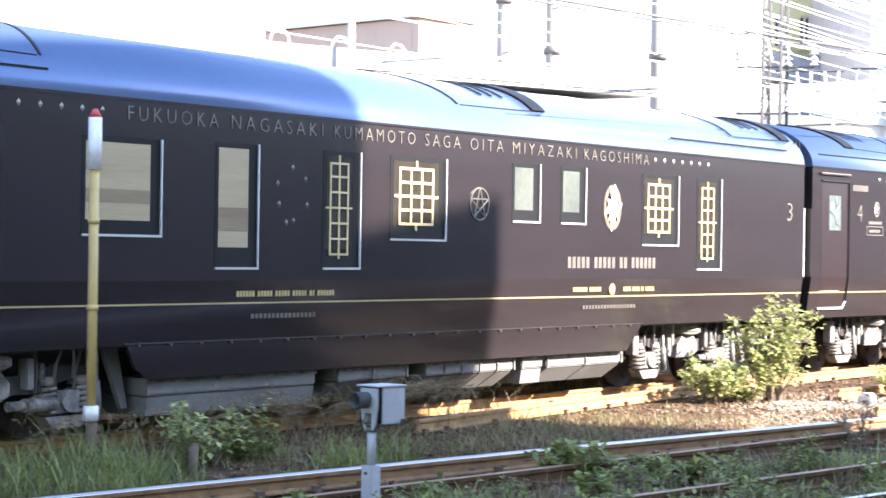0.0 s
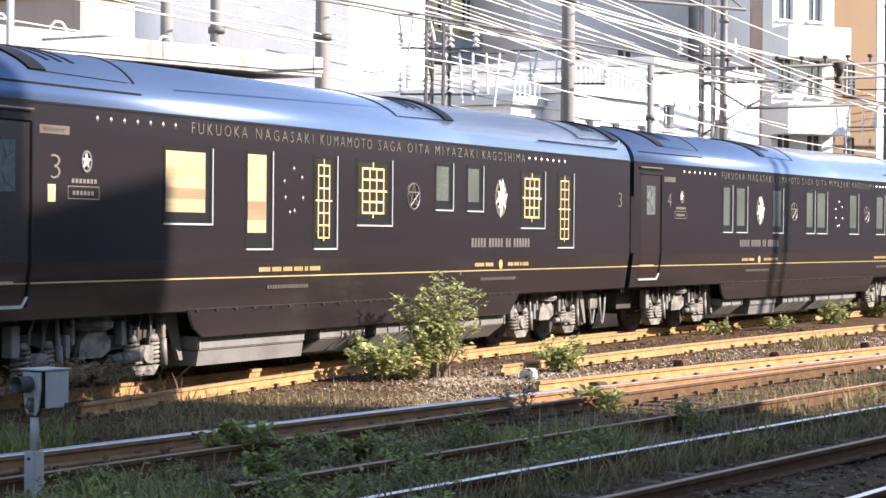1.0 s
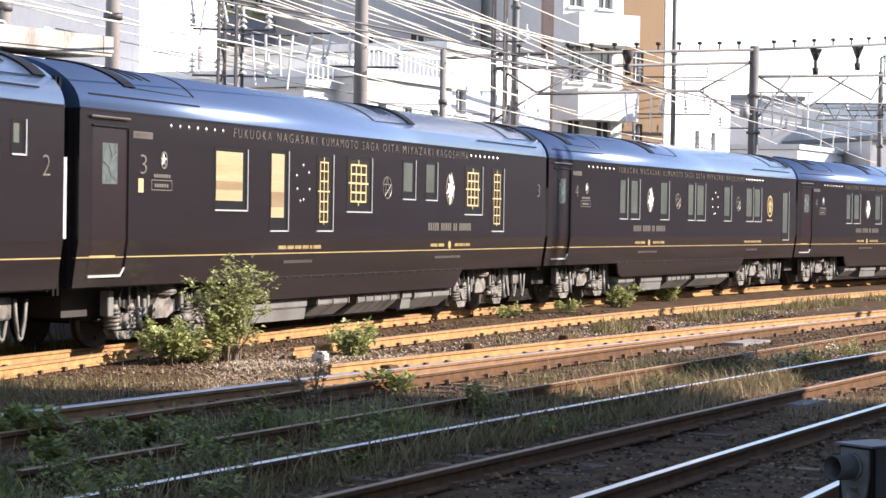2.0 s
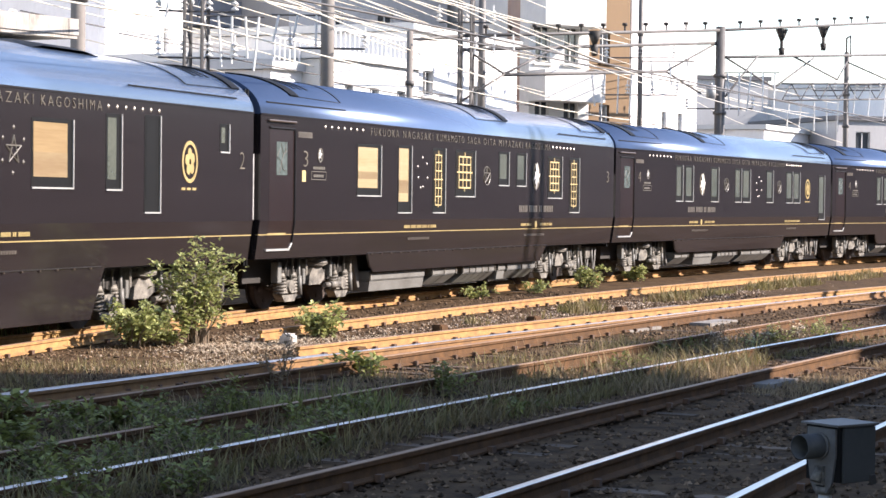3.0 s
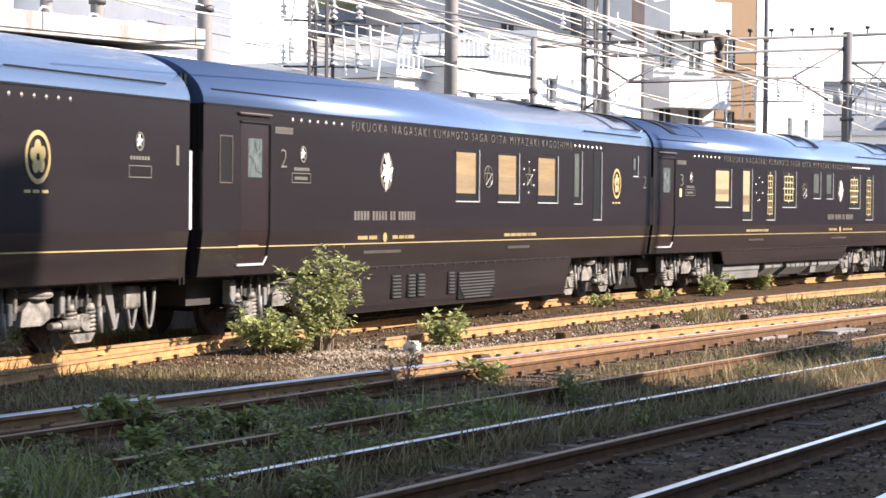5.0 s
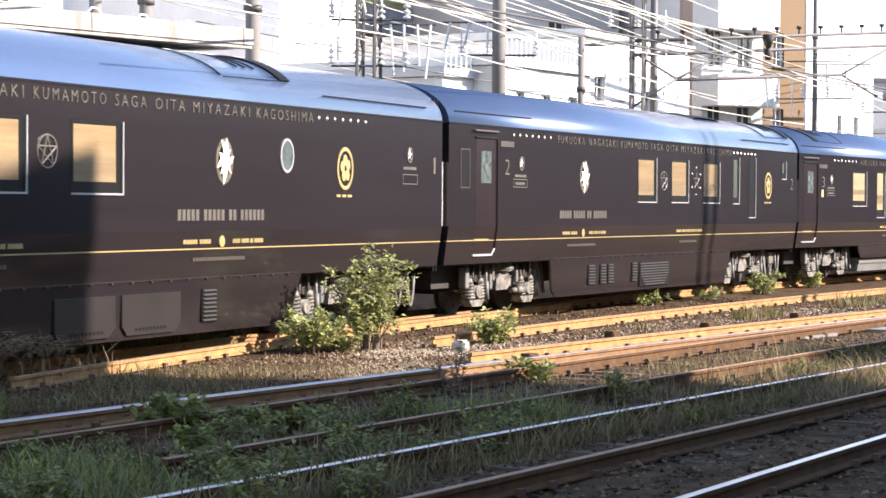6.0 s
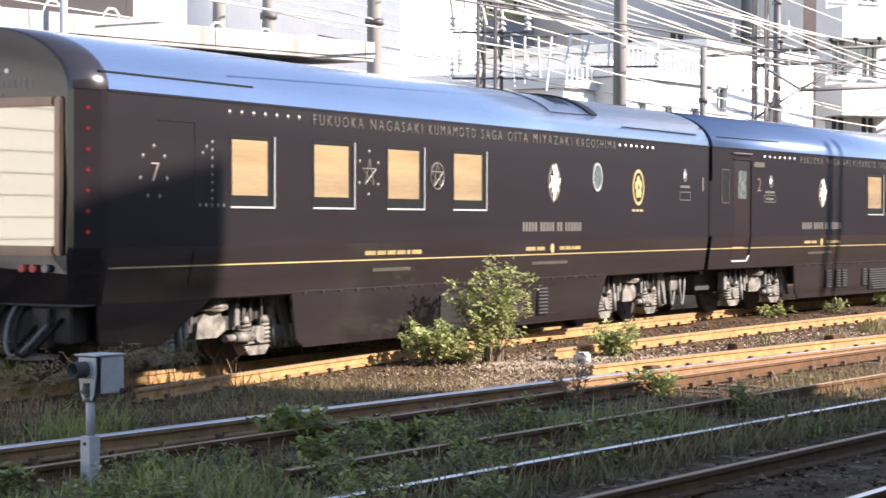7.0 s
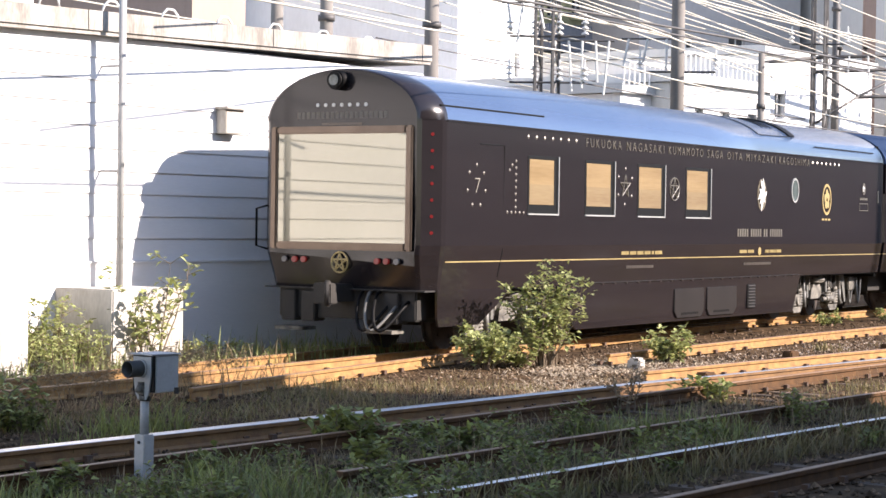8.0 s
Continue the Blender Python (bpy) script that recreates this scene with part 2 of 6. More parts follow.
def car_pose(t, k):
    a, b = line_at(travelled(t) + CAR * k), line_at(travelled(t) + CAR * (k + 1))
    d = (b - a).normalized()
    return Matrix.Translation((a.x, a.y, 0.0)) @ Matrix.Rotation(math.atan2(d.y, d.x), 4, "Z")


# ---- ground and tracks ----
def ground_z(x, y):
    base = -0.17 + 0.035 * noise.noise((x * 0.7, y * 0.7, 0.0)) + 0.02 * noise.noise((x * 2.3, y * 2.3, 3.0))
    return base


bm = bmesh.new()
xs = [-900, -300, -120, -60, -30, -15] + [-8 + 0.6 * i for i in range(112)] + [62, 68, 76, 90, 120, 200, 500, 1500, 3000]
ys = [-900, -300, -120, -60, -30, -15] + [-8 + 0.5 * i for i in range(64)] + [26, 30, 40, 60, 100, 200, 500, 1500]
grid = [[bm.verts.new((x, y, ground_z(x, y) if abs(x) < 70 and abs(y) < 30 else -0.18)) for y in ys] for x in xs]
for i in range(len(xs) - 1):
    for j in range(len(ys) - 1):
        bm.faces.new((grid[i][j], grid[i + 1][j], grid[i + 1][j + 1], grid[i][j + 1])).smooth = True
ground = solo("ground", bm, M["ballast"], "brown stony railway ballast with soil and weeds", "ground", kind="structure")

RAIL_SECTION = [(-0.065, -0.15), (0.065, -0.15), (0.065, -0.135), (0.012, -0.115), (0.009, -0.045), (0.032, -0.035), (0.034, -0.004), (0.03, 0.0), (-0.03, 0.0), (-0.034, -0.004), (-0.032, -0.035), (-0.009, -0.045), (-0.012, -0.115), (-0.065, -0.135)]


def sweep(bm, pts, section, z=0.0):
    rings = []
    for i, p in enumerate(pts):
        d = (pts[min(i + 1, len(pts) - 1)] - pts[max(i - 1, 0)]).normalized()
        side = Vector((d.y, -d.x))
        rings.append([(p.x + side.x * a, p.y + side.y * a, z + b) for a, b in section])
    vs = loft(bm, rings, True, False)
    bm.faces.new(vs[0][::-1])
    bm.faces.new(vs[-1])


CLIP = mesh_of("rail_clip", bx(-0.035, 0.035, -0.025, 0.03, -0.155, -0.1), M["plate"])


def rail(pts, shiny, label, side="oldrust"):
    bm = bmesh.new()
    sweep(bm, pts, RAIL_SECTION)
    ob = solo("rail", bm, M[side], label, "rail", group="railway rails")
    bm = bmesh.new()
    sweep(bm, pts, [(-0.034, 0.0), (0.034, 0.0), (0.03, 0.005), (-0.03, 0.005)])
    part("running_surface", bm, M["railtop"] if shiny else M["rusttop"], ob, "worn bright strip" if shiny else "")
    acc = 0.0
    for a, b in zip(pts, pts[1:]):
        d = (b - a).normalized()
        nrm = Vector((d.y, -d.x))
        while acc < (b - a).length:
            c = a + d * acc
            if 9 < c.x < 46 and random.random() < 0.72:
                for sgn in (1, -1):
                    q = c + nrm * 0.085 * sgn + d * random.uniform(-0.09, 0.09)
                    clip = new("rail_clip", CLIP)
                    clip.matrix_world = Matrix.Translation((q.x, q.y, 0)) @ Matrix.Rotation(math.atan2(d.y, d.x) + random.uniform(-0.2, 0.2), 4, "Z")
                    clip.parent = ob
            acc += 0.62
        acc -= (b - a).length
    return ob


def poly_line(c2, c1, c0, x0, x1, step=1.5):
    n = max(2, int((x1 - x0) / step))
    return [Vector((x, c0 + c1 * (x - 20) + c2 * (x - 20) ** 2)) for x in (x0 + (x1 - x0) * i / n for i in range(n + 1))]


M["midrust"] = mat("brown_rail_side", (0.24, 0.13, 0.048), 0.85, 0.0, (0.13, 0.068, 0.03), 6, 70, 0.35)
RUST_L = "rusty steel rail lying on old sleepers"
SHINE_L = "steel rail with bright worn top"
rail([line_at(s, 0.533) for s in range(-30, 150, 2)], False, RUST_L, "rust")
rail([line_at(s, -0.533) for s in range(-30, 150, 2)], False, RUST_L, "rust")
rail(poly_line(-0.0011, -0.2560, 8.106, -20, 90), True, SHINE_L, "midrust")
rail(poly_line(-0.0011, -0.2560, 8.192, -10, 24.5), True, "switch blade lying against the bright rail")
rail(poly_line(-0.0011, -0.2150, 7.19, -20, 40), False, "dark rusty rail with brown top beside a shiny one")
rail(poly_line(-0.00142, -0.24889, 9.146, 25.6, 80), False, RUST_L, "rust")
rail(poly_line(-0.0040, 0.0051, 11.407, 20, 40), False, RUST_L, "rust")
rail(poly_line(-0.0022, -0.115, 10.35, 28.6, 75), False, RUST_L, "rust")
rail(poly_line(-0.0005, -0.2360, 5.262, 14, 75), False, RUST_L)
rail(poly_line(-0.00109, -0.25712, 3.891, -20, 75), True, SHINE_L)
rail(poly_line(-0.00103, -0.24851, 2.496, -20, 75), False, RUST_L)
rail(poly_line(-0.0013, -0.235, 1.014, -20, 60), True, SHINE_L)
rail(poly_line(-0.0013, -0.205, -0.27, -20, 60), True, SHINE_L)


def sleepers(path, length, step, shift=0.0):
    me = mesh_of("sleeper", bx(-0.1, 0.1, -length / 2, length / 2, -0.3, -0.155), M["sleeper"], 0.012)
    made = []
    acc = 0.0
    for a, b in zip(path, path[1:]):
        d = (b - a).normalized()
        while acc < (b - a).length:
            c = a + d * acc + Vector((d.y, -d.x)) * shift
            if 6 < c.x < 52:
                ob = new("sleeper", me)
                ob.matrix_world = Matrix.Translation((c.x, c.y, random.uniform(-0.045, -0.005))) @ Matrix.Rotation(math.atan2(d.y, d.x) + random.uniform(-0.03, 0.03), 4, "Z")
                ob.parent = ground
                made.append(ob)
            acc += step
        acc -= (b - a).length
    return made


sleepers([line_at(s) for s in range(0, 80, 2)], 2.1, 0.62)
sleepers(poly_line(-0.0011, -0.2355, 7.65, 0, 60), 2.2, 0.62)
sleepers(poly_line(-0.00105, -0.2528, 3.2, 0, 60), 2.4, 0.62)
sleepers(poly_line(-0.0013, -0.22, 0.37, 0, 45), 2.4, 0.62)


# ---- the train ----
HW, Z_BOT, Z_TUCK, Z_CANT, Z_TOP = 1.525, 0.95, 1.6, 3.4, 4.17


def side_y(z):
    """Half width of the car's flank at height z."""
    return HW if z >= Z_TUCK else HW - 0.093 * (Z_TUCK - z) / (Z_TUCK - Z_BOT)


def flank(z):
    return -side_y(z)


def section(x, ky=1.0, zk=0.0):
    pts = []
    for z in (Z_BOT, 1.12, 1.3, 1.46, Z_TUCK, 2.2, 2.9, Z_CANT):
        pts.append((x + zk * max(0.0, 1.46 - z), -side_y(z) * ky, z))
    pts += [(p[0], -p[1], p[2]) for p in reversed(pts)]
    return pts


def roof_section(x, ky=1.0, kz=1.0, n=28, lift=0.0):
    return [(x, -HW * ky * math.cos(math.pi * i / n), Z_CANT + (Z_TOP - Z_CANT) * kz * math.sin(math.pi * i / n) + lift) for i in range(n + 1)]


def quad_frame(bm, u0, u1, z0, z1, w, y0, y1):
    """A rectangular frame round an opening on the flank, from depth y0 to y1."""
    box(bm, u0 - w, u1 + w, y0, y1, z1, z1 + w)
    box(bm, u0 - w, u1 + w, y0, y1, z0 - w, z0)
    box(bm, u0 - w, u0, y0, y1, z0, z1)
    box(bm, u1, u1 + w, y0, y1, z0, z1)


def window(car, u0, u1, z0, z1, kind="blind", lattice=False):
    bm = bmesh.new()
    quad_frame(bm, u0 + 0.03, u1 - 0.03, z0 + 0.05, z1 - 0.03, 0.045, -HW - 0.004, -HW + 0.02)
    win = part("window", bm, M["black"], car)
    # silver put only on the sill and rear jamb, where the frame catches sun
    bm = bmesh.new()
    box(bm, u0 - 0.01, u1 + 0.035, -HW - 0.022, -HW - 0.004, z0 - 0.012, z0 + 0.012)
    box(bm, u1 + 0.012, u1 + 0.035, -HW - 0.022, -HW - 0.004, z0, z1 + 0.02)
    part("frame", bm, M["silver"], win, "slim silver sill and rear jamb where the frame catches sun")
    bm = bx(u0 + 0.03, u1 - 0.03, -HW - 0.002, -HW + 0.01, z0 + 0.05, z1 - 0.03)
    part("backing", bm, M["black"], win)
    p1, q0, q1 = u1 - 0.13, z0 + (0.15 if z1 - z0 < 1.15 else 0.22), z1 - 0.04
    bm = bx(u0 + 0.035, p1, -HW - 0.006, -HW + 0.01, q0, q1)
    part("pane", bm, M[kind], win)
    if kind in ("blind", "wood"):
        bm = bmesh.new()
        zz = q0 + (q1 - q0) * (0.4 if kind == "blind" else 0.45)
        box(bm, u0 + 0.035, p1, -HW - 0.009, -HW - 0.006, q0 + (0.17 if kind == "blind" else 0.0), zz)
        part("inner_panel", bm, M["inner"], win, "tan lower panel behind the glass")
    if lattice:
        bm = bmesh.new()
        u1 -= 0.1
        z0 += 0.06
        w, h = u1 - u0, z1 - z0
        tall = h > 1.1
        cols = [0.2, 0.5, 0.8] if tall else [0.16, 0.39, 0.61, 0.84]
        rows = [0.08, 0.22, 0.36, 0.5, 0.64, 0.78, 0.9] if tall else [0.14, 0.32, 0.5, 0.68, 0.86]
        t = 0.012 if tall else 0.016
        y0, y1 = -HW - 0.018, -HW - 0.004
        for c in cols:
            box(bm, u0 + w * c - t, u0 + w * c + t, y0, y1, z0 + h * rows[0], z0 + h * rows[-1])
        for r in rows:
            box(bm, u0 + w * cols[0] - t, u0 + w * cols[-1] + t, y0 - 0.001, y1, z0 + h * r - t, z0 + h * r + t)
        for r in (rows[0], rows[-1]):
            z = z0 + 0.05 if r < 0.5 else z1 - 0.03
            box(bm, u0 + w * 0.5 - t, u0 + w * 0.5 + t, y0, y1, min(z, z0 + h * r), max(z, z0 + h * r))
        for a, b in ((0.05, cols[0]), (cols[-1], 0.95)):
            box(bm, u0 + w * a, u0 + w * b, y0, y1, z0 + h * 0.5 - t, z0 + h * 0.5 + t)
        part("lattice", bm, M["lattice"], win, "pale gold wooden lattice")
    return win


def star_bm(cx, cz, r, y, w=0.012, ring=True, solid=False):
    bm = bmesh.new()
    tips = [(cx + r * math.sin(2 * math.pi * i / 5), cz + r * math.cos(2 * math.pi * i / 5)) for i in range(5)]
    if solid:
        pts = []
        for i in range(10):
            rr = r if i % 2 == 0 else r * 0.45
            pts.append((cx + rr * math.sin(math.pi * i / 5), cz + rr * math.cos(math.pi * i / 5)))
        c = bm.verts.new((cx, y - 0.02, cz))
        vs = [bm.verts.new((a, y, b)) for a, b in pts]
        for i in range(10):
            bm.faces.new((vs[i], vs[(i + 1) % 10], c))
        return bm
    for i in range(5):
        a, b = tips[i], tips[(i + 2) % 5]
        cyl(bm, (a[0], y, a[1]), (b[0], y, b[1]), w, 5)
    if ring:
        for i in range(20):
            p, q = 2 * math.pi * i / 20, 2 * math.pi * (i + 1) / 20
            cyl(bm, (cx + r * math.sin(p), y, cz + r * math.cos(p)), (cx + r * math.sin(q), y, cz + r * math.cos(q)), w, 5)
    return bm


def disc(bm, cx, cz, rx, rz, y, n=24, hole=0.0, dep=0.012):
    out = [[bm.verts.new((cx + rx * k * math.cos(2 * math.pi * i / n), yy, cz + rz * k * math.sin(2 * math.pi * i / n))) for i in range(n)] for k, yy in ((1, y), (1, y - dep), (hole or 0.02, y - dep), (hole or 0.02, y))]
    for a, b in zip(out, out[1:]):
        for i in range(n):
            bm.faces.new((a[i], a[(i + 1) % n], b[(i + 1) % n], b[i]))


def dots(car, pts, name="stud", r=0.022, z_off=0.0, m="letter"):
    for u, z in pts:
        bm = bmesh.new()
        y = flank(z)
        v = [bm.verts.new(p) for p in ((u - r, y - 0.002, z), (u, y - 0.002, z - r * 1.3), (u + r, y - 0.002, z), (u, y - 0.002, z + r * 1.3), (u, y - 0.02, z))]
        for i in range(4):
            bm.faces.new((v[i], v[(i + 1) % 4], v[4]))
        part(name, bm, M[m], car, "small bright stud")


def swirl(car, u, z):
    """Polished crest: a broad pale ring with an uneven bright star of blades over it."""
    bm = bmesh.new()
    disc(bm, u, z, 0.23, 0.31, -HW, 28, 0.74, 0.008)
    crest = part("crest", bm, M["crestring"], car, "polished oval crest with a bladed star")
    bm = bmesh.new()
    y = -HW - 0.01
    spikes = [(0.3, 1.4), (0.22, 0.75), (0.27, 0.25), (0.16, -0.25), (0.25, -0.7), (0.17, -1.2), (0.31, -1.75), (0.22, -2.3), (0.28, -2.8), (0.2, 2.6), (0.29, 2.0)]
    order, n = sorted(spikes, key=lambda p: p[1]), len(spikes)
    hub = bm.verts.new((u - 0.02, y - 0.03, z + 0.03))
    vs = []
    for k, (r, a) in enumerate(order):
        nxt = order[(k + 1) % n][1] + (2 * math.pi if k == n - 1 else 0)
        vs.append(bm.verts.new((u + r * 0.88 * math.cos(a), y - 0.008, z + r * 1.12 * math.sin(a))))
        c = a * 0.65 + nxt * 0.35
        q = 0.09 + 0.045 * (k % 3)
        vs.append(bm.verts.new((u + q * math.cos(c), y - 0.014, z + q * 1.35 * math.sin(c))))
    for k in range(2 * n):
        bm.faces.new((vs[k], vs[(k + 1) % (2 * n)], hub))
    part("star", bm, M["crest"], crest, "bright silver star")
    return crest


def gold_badge(car, u, z):
    bm = bmesh.new()
    disc(bm, u, z, 0.27, 0.33, -HW, 28, 0.82, 0.01)
    ob = part("badge", bm, M["gold"], car, "gold ring badge with a plain gold shape")
    bm = bmesh.new()
    for a in range(5):
        t = a * 2 * math.pi / 5 + 0.4
        disc(bm, u + 0.1 * math.cos(t), z + 0.13 * math.sin(t), 0.07, 0.09, -HW - 0.002 - 0.001 * a, 10, 0, 0.008)
    part("badge_shape", bm, M["gold"], ob)
    bars(car, u - 0.28, u + 0.28, z - 0.42, 0.04, "gold", 3)


def bars(car, u0, u1, z, h, m, n=1, name="lettering_bar", groups=None):
    """Lettering that cannot be given in words, as plain bars; groups: letters in each word."""
    bm = bmesh.new()
    y = min(flank(z - h / 2), flank(z + h / 2))
    groups = groups or [n]
    slots = sum(groups) + 0.8 * (len(groups) - 1)
    w, at = (u1 - u0) / slots, u0
    for g in groups:
        for _ in range(g):
            box(bm, at, at + w * (0.7 if n > 1 or len(groups) > 1 else 1), y - 0.006, y + 0.03, z - h / 2, z + h / 2)
            at += w
        at += 0.8 * w
    return tagged(part(name, bm, M[m], car), kind="stuff" if sum(groups) > 1 else "")


def lettering(car, text, u, z, size, width, m="letter", thin=0.0, gap=1.0):
    bm = words(text, size, 0.004, width, thin, gap)
    y = flank(z)
    for v in bm.verts:
        v.co += Vector((u, y - 0.005, z))
    return tagged(part("lettering", bm, M[m], car, "pale gold raised lettering"), kind="stuff" if len(text) > 1 else "")


def door(car, u0, u1, small=False):
    z0, z1 = 1.1, 3.16
    prof = [z0, 1.3, 1.46, 1.6, 2.4, z1]
    bm = bmesh.new()
    loft(bm, [[(u0, flank(z) + 0.012, z), (u0, flank(z) - 0.003, z), (u1, flank(z) - 0.003, z), (u1, flank(z) + 0.012, z)] for z in prof], True, False)
    d = part("door", bm, M["door"], car, "plain dark maroon entrance door")
    bm = bmesh.new()
    for a, b in zip(prof, prof[1:]):
        cyl(bm, (u1 + 0.02, flank(a) - 0.008, a), (u1 + 0.02, flank(b) - 0.008, b), 0.022, 6)
    cyl(bm, (u0, flank(z1) - 0.008, z1 + 0.02), (u1, flank(z1) - 0.008, z1 + 0.02), 0.02, 6)
    part("door_seal", bm, M["black"], d)
    bm = bmesh.new()
    box(bm, u0, u1 - 0.06, flank(z0) - 0.03, flank(z0), z0 - 0.02, z0 + 0.015)
    cyl(bm, (u1 - 0.06, flank(z0) - 0.012, z0), (u1 + 0.02, flank(z0 + 0.12) - 0.012, z0 + 0.11), 0.018, 6)
    part("step_edge", bm, M["silver"], d, "bright metal door threshold")
    c = (u0 + u1) / 2
    bm = bx(c - 0.2, c + 0.2, -HW - 0.006, -HW + 0.01, 2.38, 2.95)
    g = part("door_window", bm, M["etched"], d, "etched glass door window")
    bm = bmesh.new()
    yy = -HW - 0.008
    for a, b in (((-0.1, 2.4), (-0.02, 2.6)), ((-0.02, 2.6), (0.06, 2.74)), ((0.06, 2.74), (-0.04, 2.93)), ((-0.02, 2.6), (-0.18, 2.7)), ((0.06, 2.74), (0.18, 2.8)), ((-0.18, 2.7), (-0.08, 2.84)), ((0.02, 2.5), (0.17, 2.44)), ((0.02, 2.5), (-0.02, 2.6)), ((0.12, 2.77), (0.14, 2.92))):
        cyl(bm, (c + a[0], yy, a[1]), (c + b[0], yy, b[1]), 0.008, 4)
    tagged(part("etching", bm, M["letter"], g), kind="stuff")
    bm = bmesh.new()
    cyl(bm, (u0 - 0.08, -HW - 0.03, 3.3), (u1 + 0.02, -HW - 0.03, 3.3), 0.022, 6)
    part("rain_rail", bm, M["bronze"], d)
    bars(car, u0, u1 - 0.25, 1.37, 0.035, "gold")
    if small:
        bm = bx(u0 - 0.58, u0 - 0.25, -HW - 0.004, -HW + 0.01, 2.3, 2.95)
        sw = part("small_window", bm, M["black"], car)
        bm = bmesh.new()
        quad_frame(bm, u0 - 0.58, u0 - 0.25, 2.3, 2.95, 0.02, -HW - 0.012, -HW + 0.005)
        part("frame", bm, M["bronze"], sw, "slim bronze frame")


def bogie(car, c, rows=None):
    """Bogie of two axles at c metres along the car."""
    g = part("bogie", bx(c - 1.5, c + 1.5, -0.75, 0.75, 0.42, 0.62), M["under"], car, "dusty grey steel bogie with shaded gaps mottled into its colour")
    for sy in (-1, 1):
        y = 0.98 * sy
        bm = bmesh.new()
        prof = [(-1.45, 0.6), (-1.1, 0.62), (-0.7, 0.5), (0.7, 0.5), (1.1, 0.62), (1.45, 0.6), (1.45, 0.74), (0.9, 0.78), (0.6, 0.68), (-0.6, 0.68), (-0.9, 0.78), (-1.45, 0.74)]
        for yy in (y - 0.07, y + 0.07):
            bm.faces.new([bm.verts.new((c + a, yy, b)) for a, b in prof])
        vs = list(bm.verts)
        for i in range(12):
            bm.faces.new((vs[i], vs[(i + 1) % 12], vs[12 + (i + 1) % 12], vs[12 + i]))
        part("side_frame", bm, M["under"], g)
        if sy > 0:
            continue
        for ax in (-1.075, 1.075):
            bm = bmesh.new()
            box(bm, c + ax - 0.15, c + ax + 0.15, y - 0.13, y + 0.06, 0.3, 0.52)
            cyl(bm, (c + ax, y - 0.17, 0.42), (c + ax, y, 0.42), 0.11, 12)
            part("axle_box", bm, M["bogie"], g)
            bm = bmesh.new()
            vs = box(bm, c + ax - 0.3, c + ax + 0.3, y - 0.12, y + 0.06, 0.15, 0.27)
            for v in vs:
                if v.co.z < 0.2:
                    v.co.x = c + ax + (v.co.x - c - ax) * 0.62
            part("base_plate", bm, M["bogie"], g)
            for sx in (-0.22, 0.22):
                bm = bmesh.new()
                tube(bm, [(c + ax + sx + 0.1 * math.cos(1.05 * i), y - 0.03 + 0.1 * math.sin(1.05 * i), 0.27 + 0.0095 * i) for i in range(32)], 0.026, 5)
                part("coil_spring", bm, M["bogie"], g)
                bm = bmesh.new()
                cyl(bm, (c + ax + sx, y - 0.03, 0.57), (c + ax + sx, y - 0.03, 0.66), 0.12, 12, 0.09)
                part("spring_cap", bm, M["bogie"], g)
            bm = bmesh.new()
            cyl(bm, (c + ax + 0.4, y - 0.12, 0.26), (c + ax + 0.34, y - 0.12, 0.9), 0.03, 8)
            cyl(bm, (c + ax + 0.4, y - 0.12, 0.26), (c + ax + 0.37, y - 0.12, 0.6), 0.05, 8)
            part("damper", bm, M["equip"], g)
            for k in range(4):
                bm = bmesh.new()
                uu = c + ax - 0.42 + 0.17 * k + 0.05 * ((k * 7) % 3)
                yy = y - 0.1 - 0.03 * (k % 3)
                z0 = 0.5 + 0.07 * (k % 3)
                tube(bm, [(uu, yy, z0), (uu + 0.02, yy, z0 + 0.2), (uu + 0.1 * (k % 2), yy, 0.93)], 0.018, 5)
                part("brake_pipe", bm, M["equip"], g)
        bm = bmesh.new()
        for z0, z1, r0, r1 in ((0.74, 0.79, 0.22, 0.32), (0.79, 0.86, 0.32, 0.32), (0.86, 0.93, 0.32, 0.24)):
            cyl(bm, (c + 0.05, y + 0.03, z0), (c + 0.05, y + 0.03, z1), r0, 18, r1)
        part("air_spring", bm, M["bogie"], g)
        bm = bmesh.new()
        prof2 = [(-0.34, 0.42), (-0.3, 0.62), (-0.16, 0.74), (0.18, 0.74), (0.3, 0.62), (0.3, 0.5), (0.12, 0.42)]
        f0 = [bm.verts.new((c + a, y - 0.14, b)) for a, b in prof2]
        f1 = [bm.verts.new((c + a, y + 0.02, b)) for a, b in prof2]
        bm.faces.new(f0)
        bm.faces.new(f1[::-1])
        for i in range(7):
            bm.faces.new((f0[i], f0[(i + 1) % 7], f1[(i + 1) % 7], f1[i]))
        part("bolster_casting", bm, M["bogie"], g)
        bm = bmesh.new()
        cyl(bm, (c + 0.25, y - 0.17, 0.4), (c + 0.85, y - 0.17, 0.4), 0.05, 10)
        cyl(bm, (c + 0.45, y - 0.17, 0.4), (c + 0.85, y - 0.17, 0.4), 0.07, 10)
        part("yaw_damper", bm, M["bogie"], g)
        for k, (du, z0, z1, w) in enumerate(((-0.62, 0.45, 0.72, 0.1), (-0.5, 0.6, 0.9, 0.07), (0.5, 0.55, 0.85, 0.1), (0.68, 0.62, 0.8, 0.06), (-1.62, 0.5, 0.86, 0.16), (1.38, 0.6, 0.9, 0.08))):
            part("bracket", bx(c + du, c + du + w, y - 0.16, y - 0.02, z0, z1), M["bogie"] if k % 2 else M["equip"], g, bevel=0.01)
        part("brake_block", bx(c - 0.72, c - 0.5, y - 0.02, y + 0.2, 0.24, 0.5), M["under"], g)
        bm = bmesh.new()
